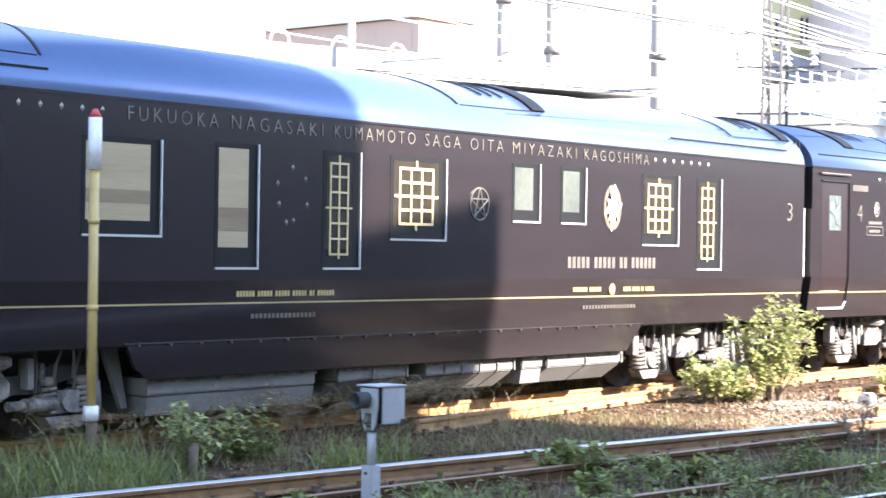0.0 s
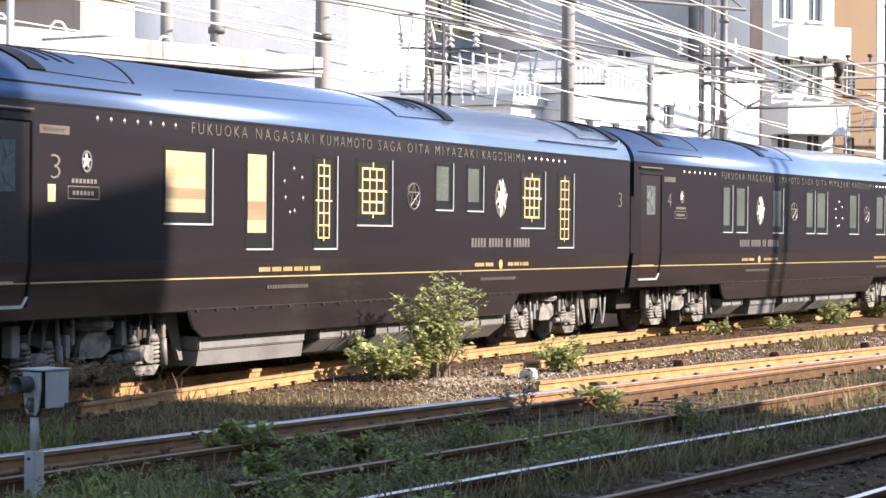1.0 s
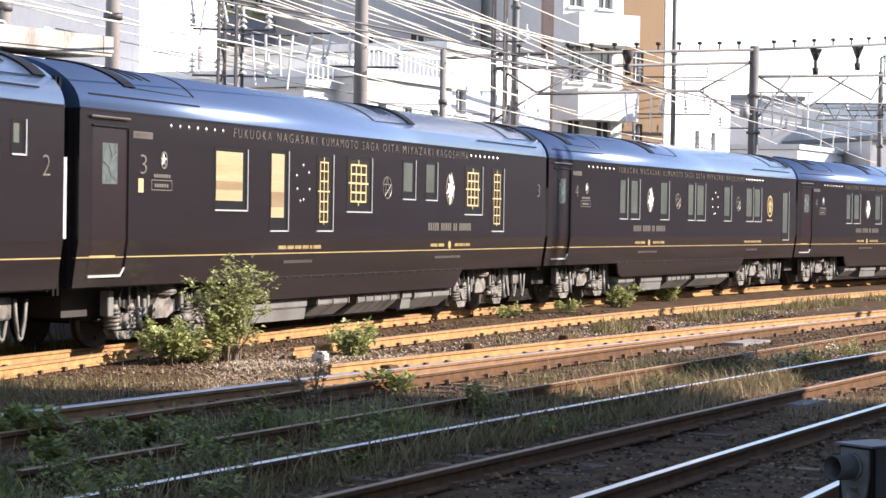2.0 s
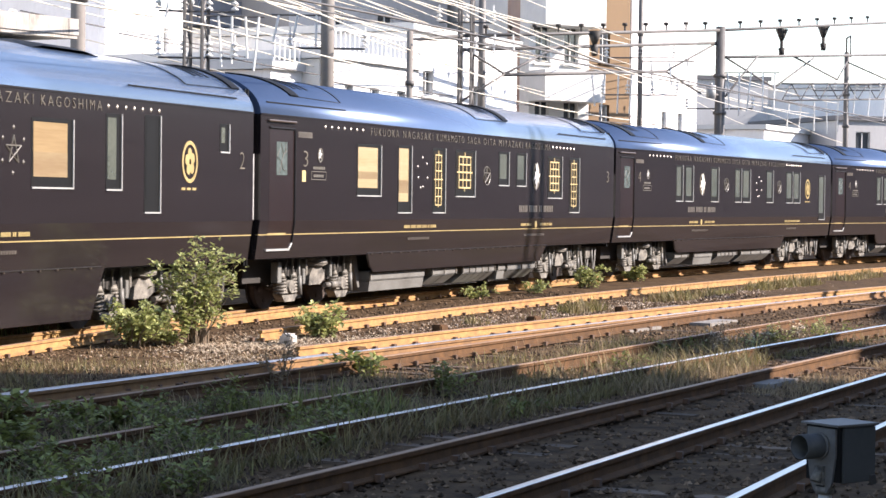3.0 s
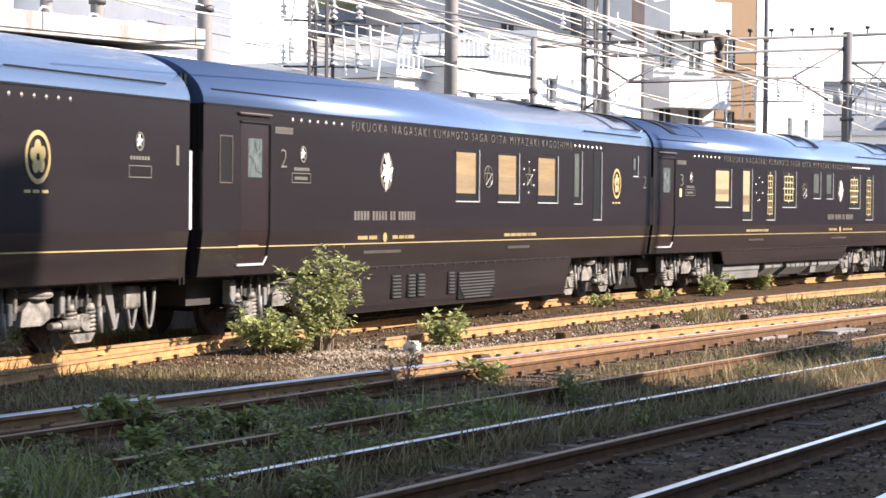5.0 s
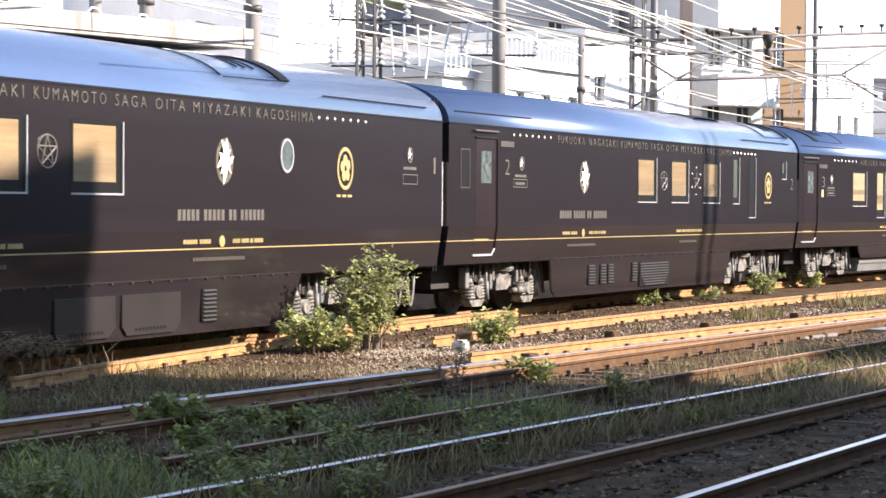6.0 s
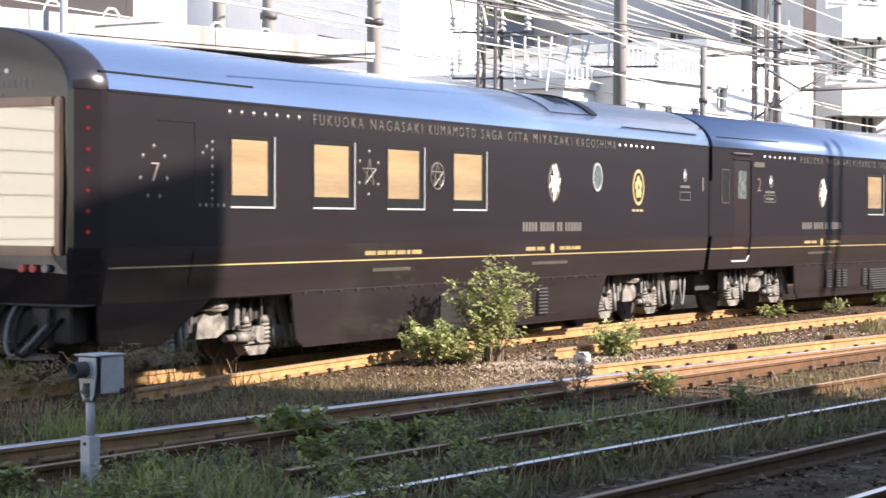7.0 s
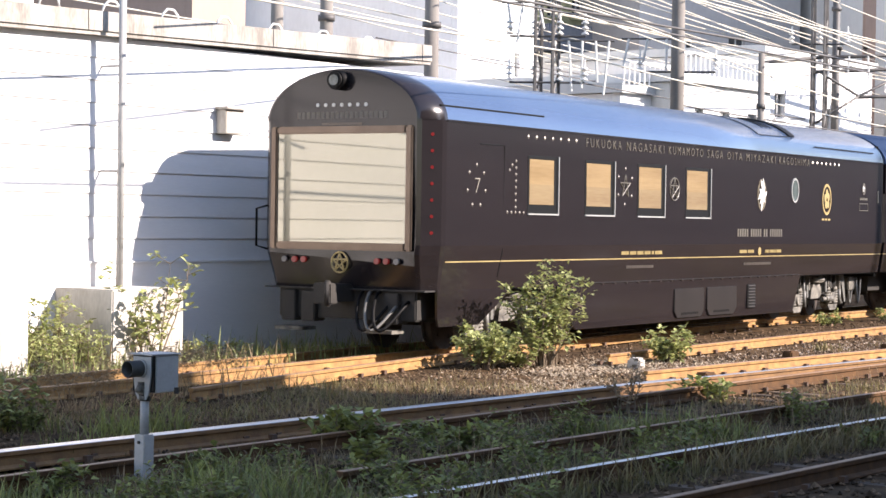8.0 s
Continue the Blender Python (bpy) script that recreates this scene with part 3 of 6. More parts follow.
        v = [(c + 1.52, 0.95), (c + 1.74, 0.95), (c + 1.9, 0.3), (c + 1.82, 0.3)]
        a = [bm.verts.new((p, y - 0.12, q)) for p, q in v]
        b = [bm.verts.new((p, y - 0.06, q)) for p, q in v]
        bm.faces.new(a)
        bm.faces.new(b[::-1])
        for i in range(4):
            bm.faces.new((a[i], a[(i + 1) % 4], b[(i + 1) % 4], b[i]))
        part("stay", bm, M["equip"], g, "light grey slanting stay")
    for ax in (-1.075, 1.075):
        bm = bmesh.new()
        for sy in (-1, 1):
            cyl(bm, (0, 0.47 * sy, 0), (0, 0.6 * sy, 0), 0.425, 24)
            cyl(bm, (0, 0.44 * sy, 0), (0, 0.47 * sy, 0), 0.45, 24)
            for i in range(5):
                t = 2 * math.pi * i / 5
                cyl(bm, (0.27 * math.cos(t), 0.6 * sy, 0.27 * math.sin(t)), (0.27 * math.cos(t), 0.615 * sy, 0.27 * math.sin(t)), 0.04, 6)
        cyl(bm, (0, -0.8, 0), (0, 0.8, 0), 0.08, 10)
        w = part("wheelset", bm, M["wheel"], g, "dark steel wheels on their axle")
        w.location = (c + ax, 0, 0.425)
        WHEELS.append(w)
    return g


WHEELS = []
M["dimletter"] = mat("dim_bronze_letters", (0.1, 0.09, 0.07), 0.4, 0.0, (0.07, 0.06, 0.05), 3, 40, 0.0)
M["cityletter"] = mat("aged_gold_letters", (0.135, 0.118, 0.088), 0.4, 0.0, (0.075, 0.065, 0.048), 5, 40, 0.0)
M["crestring"] = mat("pale_gilt_ring", (0.2, 0.17, 0.115), 0.35, 0.3, (0.08, 0.064, 0.04), 18, 60, 0.1)
M["stud"] = mat("bright_studs", (0.27, 0.25, 0.21), 0.35, 0.2, (0.2, 0.18, 0.15), 3, 40, 0.0)
M["crest"] = mat("polished_crest", (0.85, 0.83, 0.78), 0.3, 0.2, (0.7, 0.68, 0.62), 5, 40, 0.02)
M["inner"] = mat("tan_panel", (0.26, 0.2, 0.115), 0.15, 0.0, (0.2, 0.14, 0.08), 1.2, 14, 0.0, coat=1.0, stretch=(0.3, 1, 3))
M["lattice"] = mat("pale_lattice_wood", (0.5, 0.39, 0.19), 0.4, 0.0, (0.4, 0.3, 0.14), 2, 20, 0.02)
M["door"] = mat("dark_door_paint", (0.018, 0.011, 0.011), 0.24, 0.0, (0.015, 0.0095, 0.0095), 0.6, 30, 0.004, coat=0.3)
CITY = ("FUKUOKA", "NAGASAKI", "KUMAMOTO", "SAGA", "OITA", "MIYAZAKI", "KAGOSHIMA")


def equipment(car, u0, u1, z0, z1, label, ribs=0):
    y, zm = -1.28, z0 + 0.5 * (z1 - z0)
    bm = bmesh.new()
    box(bm, u0, u1, y, 1.28, zm + 0.012, z1)
    ob = part("equipment_box", bm, M["equip"], car, label, bevel=0.02)
    for i in range(max(ribs, 1)):
        a, b = u0 + (u1 - u0) * i / max(ribs, 1), u0 + (u1 - u0) * (i + 1) / max(ribs, 1)
        bm = bmesh.new()
        vs = box(bm, a + 0.02, b - 0.02, y + 0.02, 1.2, z0, zm)
        for v in vs:
            if v.co.z < zm - 0.05 and v.co.y < 0:
                v.co.y += 0.2 if ribs else 0.03
                v.co.x -= 0.14 if ribs else 0.0
        part("cover", bm, M["equip"], ob, "slanting lower cover" if ribs else "")
    bm = bmesh.new()
    for i in range(ribs + 1):
        u = u0 + (u1 - u0) * i / max(ribs, 1)
        box(bm, u - 0.015, u + 0.015, y - 0.02, y, zm + 0.02, z1 - 0.02)
    box(bm, u0, u1, y - 0.02, y, z1 - 0.05, z1 - 0.02)
    part("rib", bm, M["bogie"], ob)
    return ob


def skirt(car, u0, u1, z0, slope=0.35, fore=None):
    fore = fore or slope
    bm = bmesh.new()
    y = flank(Z_BOT)
    for yy in (y, y + 0.04):
        bm.faces.new([bm.verts.new(p) for p in ((u0, yy, Z_BOT), (u0 + slope * 0.4, yy + 0.02, z0 + 0.12), (u0 + slope, yy + 0.03, z0), (u1 - fore, yy + 0.03, z0), (u1, yy, Z_BOT))])
    vs = list(bm.verts)
    for i in range(5):
        bm.faces.new((vs[i], vs[(i + 1) % 5], vs[5 + (i + 1) % 5], vs[5 + i]))
    return part("skirt", bm, M["paint"], car)


def hoses(car, u):
    for k in range(3):
        bm = bmesh.new()
        y = -0.95 - 0.08 * k
        pts = [(u + 0.32 * k + 0.28 * i / 8, y, 0.82 - 0.55 * math.sin(math.pi * i / 8) ** 0.7) for i in range(9)]
        tube(bm, pts, 0.03, 6)
        part("hose", bm, M["equip"], car, "light grey hanging cable")
    bm = bx(u + 0.2, u + 0.6, -1.1, -0.8, 0.55, 0.85)
    part("coupler_box", bm, M["bogie"], car, bevel=0.02)


def carriage(k, label, rear=False):
    car = thing("railway_carriage", label, "train carriage", car_pose(0, k), group="carriages of the train")
    x0, x1 = 0.15, 19.85
    bm = bmesh.new()
    rings = [section(x0), section(x1)] if not rear else [section(0.12, 0.84, 0.3), section(0.16, 0.88, 0.3), section(0.45, 0.99, 0.1), section(0.55), section(x1)]
    vs = loft(bm, rings, True, False)
    bm.faces.new(vs[0][::-1])
    bm.faces.new(vs[-1])
    part("body", bm, M["paint"], car, "glossy dark maroon coach body")
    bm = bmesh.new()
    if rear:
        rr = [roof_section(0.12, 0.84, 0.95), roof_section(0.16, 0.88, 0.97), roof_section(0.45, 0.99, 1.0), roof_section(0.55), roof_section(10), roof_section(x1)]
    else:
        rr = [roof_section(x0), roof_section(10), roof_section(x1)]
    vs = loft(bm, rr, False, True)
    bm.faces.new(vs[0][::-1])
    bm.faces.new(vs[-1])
    roof = part("roof", bm, M["roof"], car, "glossy curved roof with the sky's blue reflection painted in")
    # drip rail along the cantrail and seam along the roof shoulder
    bm = bmesh.new()
    box(bm, x0 + 0.4 * rear, x1, -HW - 0.014, -HW + 0.01, Z_CANT - 0.015, Z_CANT + 0.012)
    part("drip_rail", bm, M["paint"], roof)
    for a, b in ((0.45, 3.6), (15.6, 19.3)):
        bm = bmesh.new()
        t = math.radians(16)
        box(bm, a, b, -HW * math.cos(t) - 0.012, -HW * math.cos(t) + 0.02, Z_CANT + 0.77 * math.sin(t) - 0.01, Z_CANT + 0.77 * math.sin(t) + 0.012)
        part("roof_seam", bm, M["black"], roof)
    # gold line
    bm = bmesh.new()
    box(bm, x0 + 0.45 * rear, x1, flank(1.36) - 0.004, flank(1.36) + 0.05, 1.353, 1.371)
    part("gold_line", bm, M["gold"], car, "thin gold waist line")
    part("underframe", bx(0.8, 19.2, -0.85, 0.85, 0.5, 0.97), M["under"], car)
    part("floor_pan", bx(0.2, 19.8, -1.4, 1.4, 0.93, 0.952), M["under"], car)
    bm = bmesh.new()
    box(bm, 19.85, 20.13, -1.28, 1.28, 0.9, 3.75)
    for i in range(2):
        box(bm, 19.9 + 0.11 * i, 19.95 + 0.11 * i, -1.34, 1.34, 0.85, 3.8)
    part("gangway", bm, M["black"], car, "black rubber gangway bellows")
    part("fairing", bx(19.87, 20.05, -1.45, -1.38, 1.62, 2.72), M["greybox"], car, "pale metal plate beside the gangway")
    bogie(car, 3.2)
    bogie(car, 16.8)
    hoses(car, 18.7)
    return car


def hatch(car, u, rev=False):
    """Roof intake on the near shoulder: a broad black louvre, three slits and a curved line for a mirrored wire."""
    roof = [c for c in car.children if c.name.startswith("roof")][0]
    sg = -1 if rev else 1

    def P(uu, a, lift):
        a = math.radians(a)
        return (uu, -(HW + lift) * math.cos(a), Z_CANT + (Z_TOP - Z_CANT + lift) * math.sin(a))

    def strip(name, uc, w0, w1, a0, a1, lean, lift=0.012):
        bm = bmesh.new()
        rings = []
        for i in range(11):
            f = i / 10
            a, c, w = a0 + (a1 - a0) * f, uc + sg * lean * f ** 1.4, w0 + (w1 - w0) * f
            rings.append([P(c - w / 2, a, 0.0), P(c - w / 2, a, lift), P(c + w / 2, a, lift), P(c + w / 2, a, 0.0)])
        loft(bm, rings, True, False)
        return part(name, bm, M["black"], roof)

    strip("louvre", u, 0.3, 0.42, 29, 84, -0.15, 0.03)
    for k in range(3):
        strip("slit", u + sg * (0.5 + 0.24 * k), 0.07, 0.07, 44, 84, -0.1)
    # black curved strip painted as a wire's reflection in the roof
    strip("roof_joint", u + sg * 1.85, 0.035, 0.05, 27, 84, 0.45)
    bm = bmesh.new()
    tube(bm, [P(u + sg * 0.3 * k, 29 - 0.4 * k, 0.004) for k in range(7)], 0.007, 4)
    part("roof_joint", bm, M["black"], roof)


def standard_marks(car, number, u0=1.56):
    bars(car, u0, u0 + 0.55, 3.1, 0.1, "dullbar")
    bars(car, u0 + 0.06, u0 + 0.49, 3.1, 0.045, "letter", 5)
    lettering(car, number, u0 + 0.16, 2.54, 0.42, 0.18, "cityletter", 0.007)
    bm = bmesh.new()
    disc(bm, u0 + 0.88, 2.76, 0.1, 0.13, -HW, 20, 0.8, 0.012)
    em = part("emblem", bm, M["letter"], car, "small polished round emblem")
    part("star", star_bm(u0 + 0.88, 2.76, 0.105, -HW - 0.004, solid=True), M["silver"], em)
    bars(car, u0 + 0.6, u0 + 1.1, 2.53, 0.05, "letter", 7)
    bm = bmesh.new()
    quad_frame(bm, u0 + 0.54, u0 + 1.12, 2.33, 2.46, 0.012, -HW - 0.006, -HW + 0.005)
    part("plate_frame", bm, M["letter"], car, "thin framed name plate")
    bars(car, u0 + 0.62, u0 + 1.04, 2.39, 0.05, "letter", 6)


def cities(car, u0, u1):
    total = sum(len(w) for w in CITY) + 0.75 * (len(CITY) - 1)
    k = (u1 - u0) / total
    at = u0
    for w in CITY:
        lettering(car, w, at, 3.19, 0.215, k * (len(w) - 0.3), "cityletter", 0.0035, 1.45)
        at += k * (len(w) + 0.75)
    dots(car, [(u0 - 1.95 + 0.27 * i, 3.27) for i in range(7)], r=0.03, m="stud")
    dots(car, [(u1 + 0.16 + 0.26 * i, 3.27) for i in range(7)], r=0.03, m="stud")


def name_bars(car, u, small_u=None):
    bars(car, u - 1.17, u + 1.17, 1.82, 0.15, "dimletter", 18, groups=[5, 5, 2, 6])
    bars(car, u - 1.0, u - 0.28, 1.46, 0.06, "gold", 10, groups=[6, 5])
    bars(car, u + 0.3, u + 1.15, 1.46, 0.06, "gold", 14, groups=[5, 5, 2, 6])
    bm = bmesh.new()
    disc(bm, u, 1.46, 0.075, 0.08, flank(1.46), 16, 0.0, 0.012)
    part("round_mark", bm, M["gold"], car)
    bars(car, u - 0.7, u + 0.7, 1.22, 0.05, "dullbar", 18)
    if small_u:
        bars(car, small_u - 0.82, small_u + 0.82, 1.46, 0.06, "gold", 24, groups=[6, 5, 5, 5, 2, 6])
        bars(car, small_u - 0.55, small_u + 0.55, 1.22, 0.05, "dullbar", 16)


def ring_star(car, u, z, ring=True):
    part("star_emblem", star_bm(u, z, 0.2, -HW - 0.006, 0.011, ring), M["letter"], car, "open star emblem in pale gold")
    if not ring:
        dots(car, [(u + 0.3 * math.cos(t * math.pi / 3 + 0.5), z + 0.3 * math.sin(t * math.pi / 3 + 0.5)) for t in range(6)], r=0.028)


def dot_ring(car, u, z):
    dots(car, [(u - 0.25, z + 0.1), (u - 0.22, z - 0.12), (u, z + 0.28), (u + 0.02, z - 0.3), (u + 0.22, z + 0.16), (u + 0.25, z - 0.12), (u - 0.1, z - 0.32)], r=0.03)


# car three: sleeping car with lattice windows
c3 = carriage(0, "dark maroon sleeping carriage with gold lattice windows")
door(c3, 0.47, 1.4)
standard_marks(c3, "3")
bars(c3, 1.72, 1.86, 2.38, 0.2, "lattice", 1, "notice")
window(c3, 4.02, 5.07, 2.05, 3.0)
window(c3, 5.92, 6.55, 1.73, 3.03)
dot_ring(c3, 7.15, 2.55)
window(c3, 7.69, 8.31, 1.73, 3.03, "darkpane", True)
window(c3, 8.92, 9.98, 2.07, 3.03, "darkpane", True)
ring_star(c3, 10.72, 2.53)
window(c3, 11.46, 12.05, 2.33, 3.06, "dim")
window(c3, 12.6, 13.17, 2.33, 3.06, "dim")
swirl(c3, 13.9, 2.57)
window(c3, 14.71, 15.7, 2.07, 3.05, "darkpane", True)
window(c3, 16.3, 17.0, 1.73, 3.05, "darkpane", True)
cities(c3, 4.6, 14.9)
name_bars(c3, 13.95, 7.1)
lettering(c3, "3", 19.2, 2.5, 0.42, 0.18, "cityletter", 0.007)
skirt(c3, 4.75, 14.9, 0.6)
equipment(c3, 5.2, 7.9, 0.22, 0.6, "plain light grey underfloor box")
equipment(c3, 8.3, 9.6, 0.24, 0.6, "dark grey underfloor box", 2)
equipment(c3, 10.0, 11.9, 0.22, 0.6, "ribbed light grey underfloor box", 5)
equipment(c3, 12.1, 12.6, 0.24, 0.6, "light grey underfloor box")
equipment(c3, 12.7, 14.6, 0.22, 0.6, "light grey underfloor box with rivets", 2)
for u, r in ((1.75, False), (12.3, True), (19.5, True)):
    hatch(c3, u, r)

# car two: lounge car
c2 = carriage(-1, "dark maroon lounge carriage with warm lit windows")
door(c2, 1.18, 2.02, True)
standard_marks(c2, "2", 2.2)
swirl(c2, 6.0, 2.56)
window(c2, 8.83, 9.86, 2.08, 3.01, "wood")
ring_star(c2, 10.33, 2.55)
window(c2, 10.79, 11.81, 2.08, 3.01, "wood")
ring_star(c2, 12.36, 2.57, False)
window(c2, 12.82, 13.88, 2.08, 3.01, "wood")
window(c2, 14.85, 15.27, 2.07, 3.15, "dim")
window(c2, 16.02, 16.48, 1.74, 3.18, "black")
gold_badge(c2, 17.5, 2.53)
window(c2, 18.58, 18.88, 2.71, 3.15, "dim")
cities(c2, 4.7, 14.75)
name_bars(c2, 6.0, 12.0)
lettering(c2, "2", 19.3, 2.45, 0.42, 0.18, "cityletter", 0.007)
skirt(c2, 4.6, 15.0, 0.22)

# car one: the observation car at the tail
c1 = carriage(-2, "dark maroon observation carriage with a large end window", True)
for a in ((3.01, 3.98), (4.96, 6.01), (6.95, 8.02), (8.96, 10.04)):
    window(c1, a[0], a[1], 2.08, 2.97, "wood")
ring_star(c1, 6.45, 2.58, False)
ring_star(c1, 8.46, 2.58)
swirl(c1, 12.58, 2.56)
bm = bmesh.new()
disc(bm, 14.35, 2.68, 0.2, 0.25, -HW, 24, 0.86, 0.02)
pt = part("porthole", bm, M["silver"], c1, "oval porthole with a silver rim")
bm = bmesh.new()
disc(bm, 14.35, 2.68, 0.17, 0.21, -HW, 24, 0.0, 0.008)
part("pane", bm, M["etched"], pt)
gold_badge(c1, 16.22, 2.53)
cities(c1, 4.95, 15.2)
name_bars(c1, 12.55, 7.2)
lettering(c1, "1", 19.25, 2.5, 0.42, 0.07, "cityletter", 0.007)
bm = bmesh.new()
disc(bm, 18.55, 2.8, 0.1, 0.13, -HW, 20, 0.8, 0.012)
em = part("emblem", bm, M["letter"], c1, "small polished round emblem")
part("star", star_bm(18.55, 2.8, 0.105, -HW - 0.004, solid=True), M["silver"], em)
bars(c1, 18.32, 18.82, 2.58, 0.05, "letter", 7)
bm = bmesh.new()
quad_frame(bm, 18.3, 18.84, 2.33, 2.47, 0.012, -HW - 0.006, -HW + 0.005)
part("plate_frame", bm, M["letter"], c1, "thin framed name plate")
lettering(c1, "7", 1.34, 2.37, 0.34, 0.15, "stud", 0.006)
dots(c1, [(1.42 + 0.27 * math.sin(2 * math.pi * i / 7), 2.48 + 0.31 * math.cos(2 * math.pi * i / 7)) for i in range(7)], r=0.026, m="stud")
dots(c1, [(2.62, 2.88 - 0.1 * i) for i in range(8)] + [(2.5, 2.82), (2.42, 2.74)] + [(2.36 + 0.13 * i, 2.1) for i in range(5)], r=0.024, m="stud")
bm = bmesh.new()
for a, b in (((1.5, 3.1), (2.25, 3.1)), ((2.25, 3.1), (2.25, 1.5)), ((2.25, 1.5), (2.2, 1.12))):
    cyl(bm, (a[0], flank(a[1]) - 0.002, a[1]), (b[0], flank(b[1]) - 0.002, b[1]), 0.008, 5)
part("door_outline", bm, M["black"], c1, "flush door joint")
skirt(c1, 4.6, 15.0, 0.22)
skirt(c1, 0.5, 2.75, 0.42, 0.1, 1.0)

# car four and the cars ahead of it
c4 = carriage(1, "dark maroon carriage with paired narrow windows")
door(c4, 0.47, 1.4)
standard_marks(c4, "4")
for a, b in ((4.6, 5.1), (5.35, 5.95), (7.5, 8.12), (9.65, 10.2), (10.38, 11.05), (12.7, 13.33), (14.75, 15.4), (15.55, 16.2)):
    window(c4, a, b, 2.05, 3.05, "dim")
swirl(c4, 6.75, 2.55)
ring_star(c4, 8.85, 2.55)
ring_star(c4, 14.0, 2.55)
dot_ring(c4, 11.95, 2.55)
gold_badge(c4, 17.1, 2.52)
window(c4, 18.4, 19.05, 1.5, 2.99, "dim")
cities(c4, 4.5, 14.6)
name_bars(c4, 6.75, 15.5)
skirt(c4, 4.75, 14.9, 0.6)
equipment(c4, 5.2, 6.3, 0.25, 0.6, "dark grey underfloor box", 2)
equipment(c4, 6.8, 8.4, 0.22, 0.6, "light grey underfloor box")
equipment(c4, 8.8, 10.6, 0.22, 0.6, "ribbed light grey underfloor box", 5)
equipment(c4, 11.0, 13.9, 0.22, 0.6, "light grey underfloor box with rivets", 3)
for u, r in ((1.75, False), (7.3, False), (19.5, True)):
    hatch(c4, u, r)
hatch(c2, 19.5, True)
hatch(c1, 14.6, True)
bm = bmesh.new()
loft(bm, [roof_section(x, k, 1.0, 28, z)[9:20] for x, k, z in ((13.9, 1.0, -0.01), (14.3, 1.0, 0.05), (15.5, 1.0, 0.05), (16.0, 1.0, -0.01))], False, True)
part("roof_dome", bm, M["black"], [c for c in c2.children if c.name.startswith("roof")][0], "low black roof vent")
CARS = [(c1, -2), (c2, -1), (c3, 0), (c4, 1)]
for k in (2, 3):
    c = copy_thing(c4, car_pose(0, k))
    WHEELS.extend(o for o in c.children_recursive if o.name.startswith("wheelset"))
    CARS.append((c, k))


# ---- tail end of the observation car ----
def tail_end(car):
    x = 0.12
    bm = bmesh.new()
    yw, z0, z1 = 1.12, 1.62, 3.2
    for a in ((-yw, yw, z1, z1 + 0.11), (-yw, yw, z0 - 0.11, z0), (-yw - 0.11, -yw, z0 - 0.11, z1 + 0.11), (yw, yw + 0.11, z0 - 0.11, z1 + 0.11)):
        box(bm, x - 0.05, x + 0.02, a[0], a[1], a[2], a[3])
    f = part("end_window", bm, M["bronze"], car, "large panoramic end window in a bronze frame", bevel=0.02)
    part("pane", bx(x - 0.012, x + 0.02, -yw, yw, z0, z1), M["endglass"], f, "reflecting glass tinted cream for the white wall's reflection")
    bm = bmesh.new()
    cyl(bm, (x - 0.16, 0.02, 3.97), (x + 0.3, 0.02, 3.97), 0.14, 20)
    cyl(bm, (x - 0.2, 0.02, 3.97), (x - 0.1, 0.02, 3.97), 0.12, 20)
    lamp = part("headlamp", bm, M["black"], car, "round black headlamp at the roof end")
    bm = bmesh.new()
    cyl(bm, (x - 0.215, 0.02, 3.97), (x - 0.2, 0.02, 3.97), 0.08, 16)
    part("lens", bm, M["etched"], lamp)
    bm = bmesh.new()
    vs = loft(bm, [roof_section(0.112, 0.845, 0.955), roof_section(0.152, 0.885, 0.975), roof_section(0.45, 0.994, 1.004), roof_section(0.56, 1.003, 1.006)], False, True)
    bm.faces.new(vs[0][::-1])
    part("end_dome", bm, M["paint"], car, "dark maroon domed roof end")
    for i in range(7):
        bm = bmesh.new()
        cyl(bm, (x - 0.02, 0.42 - 0.14 * i, 3.62), (x + 0.01, 0.42 - 0.14 * i, 3.62), 0.03, 10)
        part("small_lamp", bm, M["silver"], car)
    bm = bmesh.new()
    for i in range(19):
        box(bm, x - 0.012, x + 0.01, 0.78 - 0.084 * i - 0.055, 0.78 - 0.084 * i, 3.42, 3.52)
    part("lettering_bar", bm, M["dimletter"], car)
    part("lettering_bar", bx(x - 0.012, x + 0.01, -0.35, 0.35, 3.33, 3.36), M["dullbar"], car)
    for i in range(7):
        bm = bmesh.new()
        z = 1.78 + 0.235 * i
        cyl(bm, (0.3, -1.435, z), (0.34, -1.4, z), 0.026, 10)
        cyl(bm, (0.3, 1.435, z), (0.34, 1.4, z), 0.032, 10)
        part("marker_lamp", bm, M["red"], car, "small red marker lamps")
    for y, m in ((0.98, "white_lamp"), (0.8, "red"), (0.64, "red"), (-0.64, "red"), (-0.8, "red"), (-0.98, "white_lamp")):
        bm = bmesh.new()
        cyl(bm, (x - 0.03, y, 1.36), (x + 0.02, y, 1.36), 0.045, 14)
        part("tail_lamp", bm, M[m] if m == "white_lamp" else M["red"], car)
    bm = bmesh.new()
    for i in range(24):
        a, b = 2 * math.pi * i / 24, 2 * math.pi * (i + 1) / 24
        cyl(bm, (x - 0.01, 0.14 * math.cos(a), 1.33 + 0.15 * math.sin(a)), (x - 0.01, 0.14 * math.cos(b), 1.33 + 0.15 * math.sin(b)), 0.014, 5)
    for i in range(5):
        a, b = 2 * math.pi * i / 5 + math.pi / 2, 2 * math.pi * (i + 2) / 5 + math.pi / 2
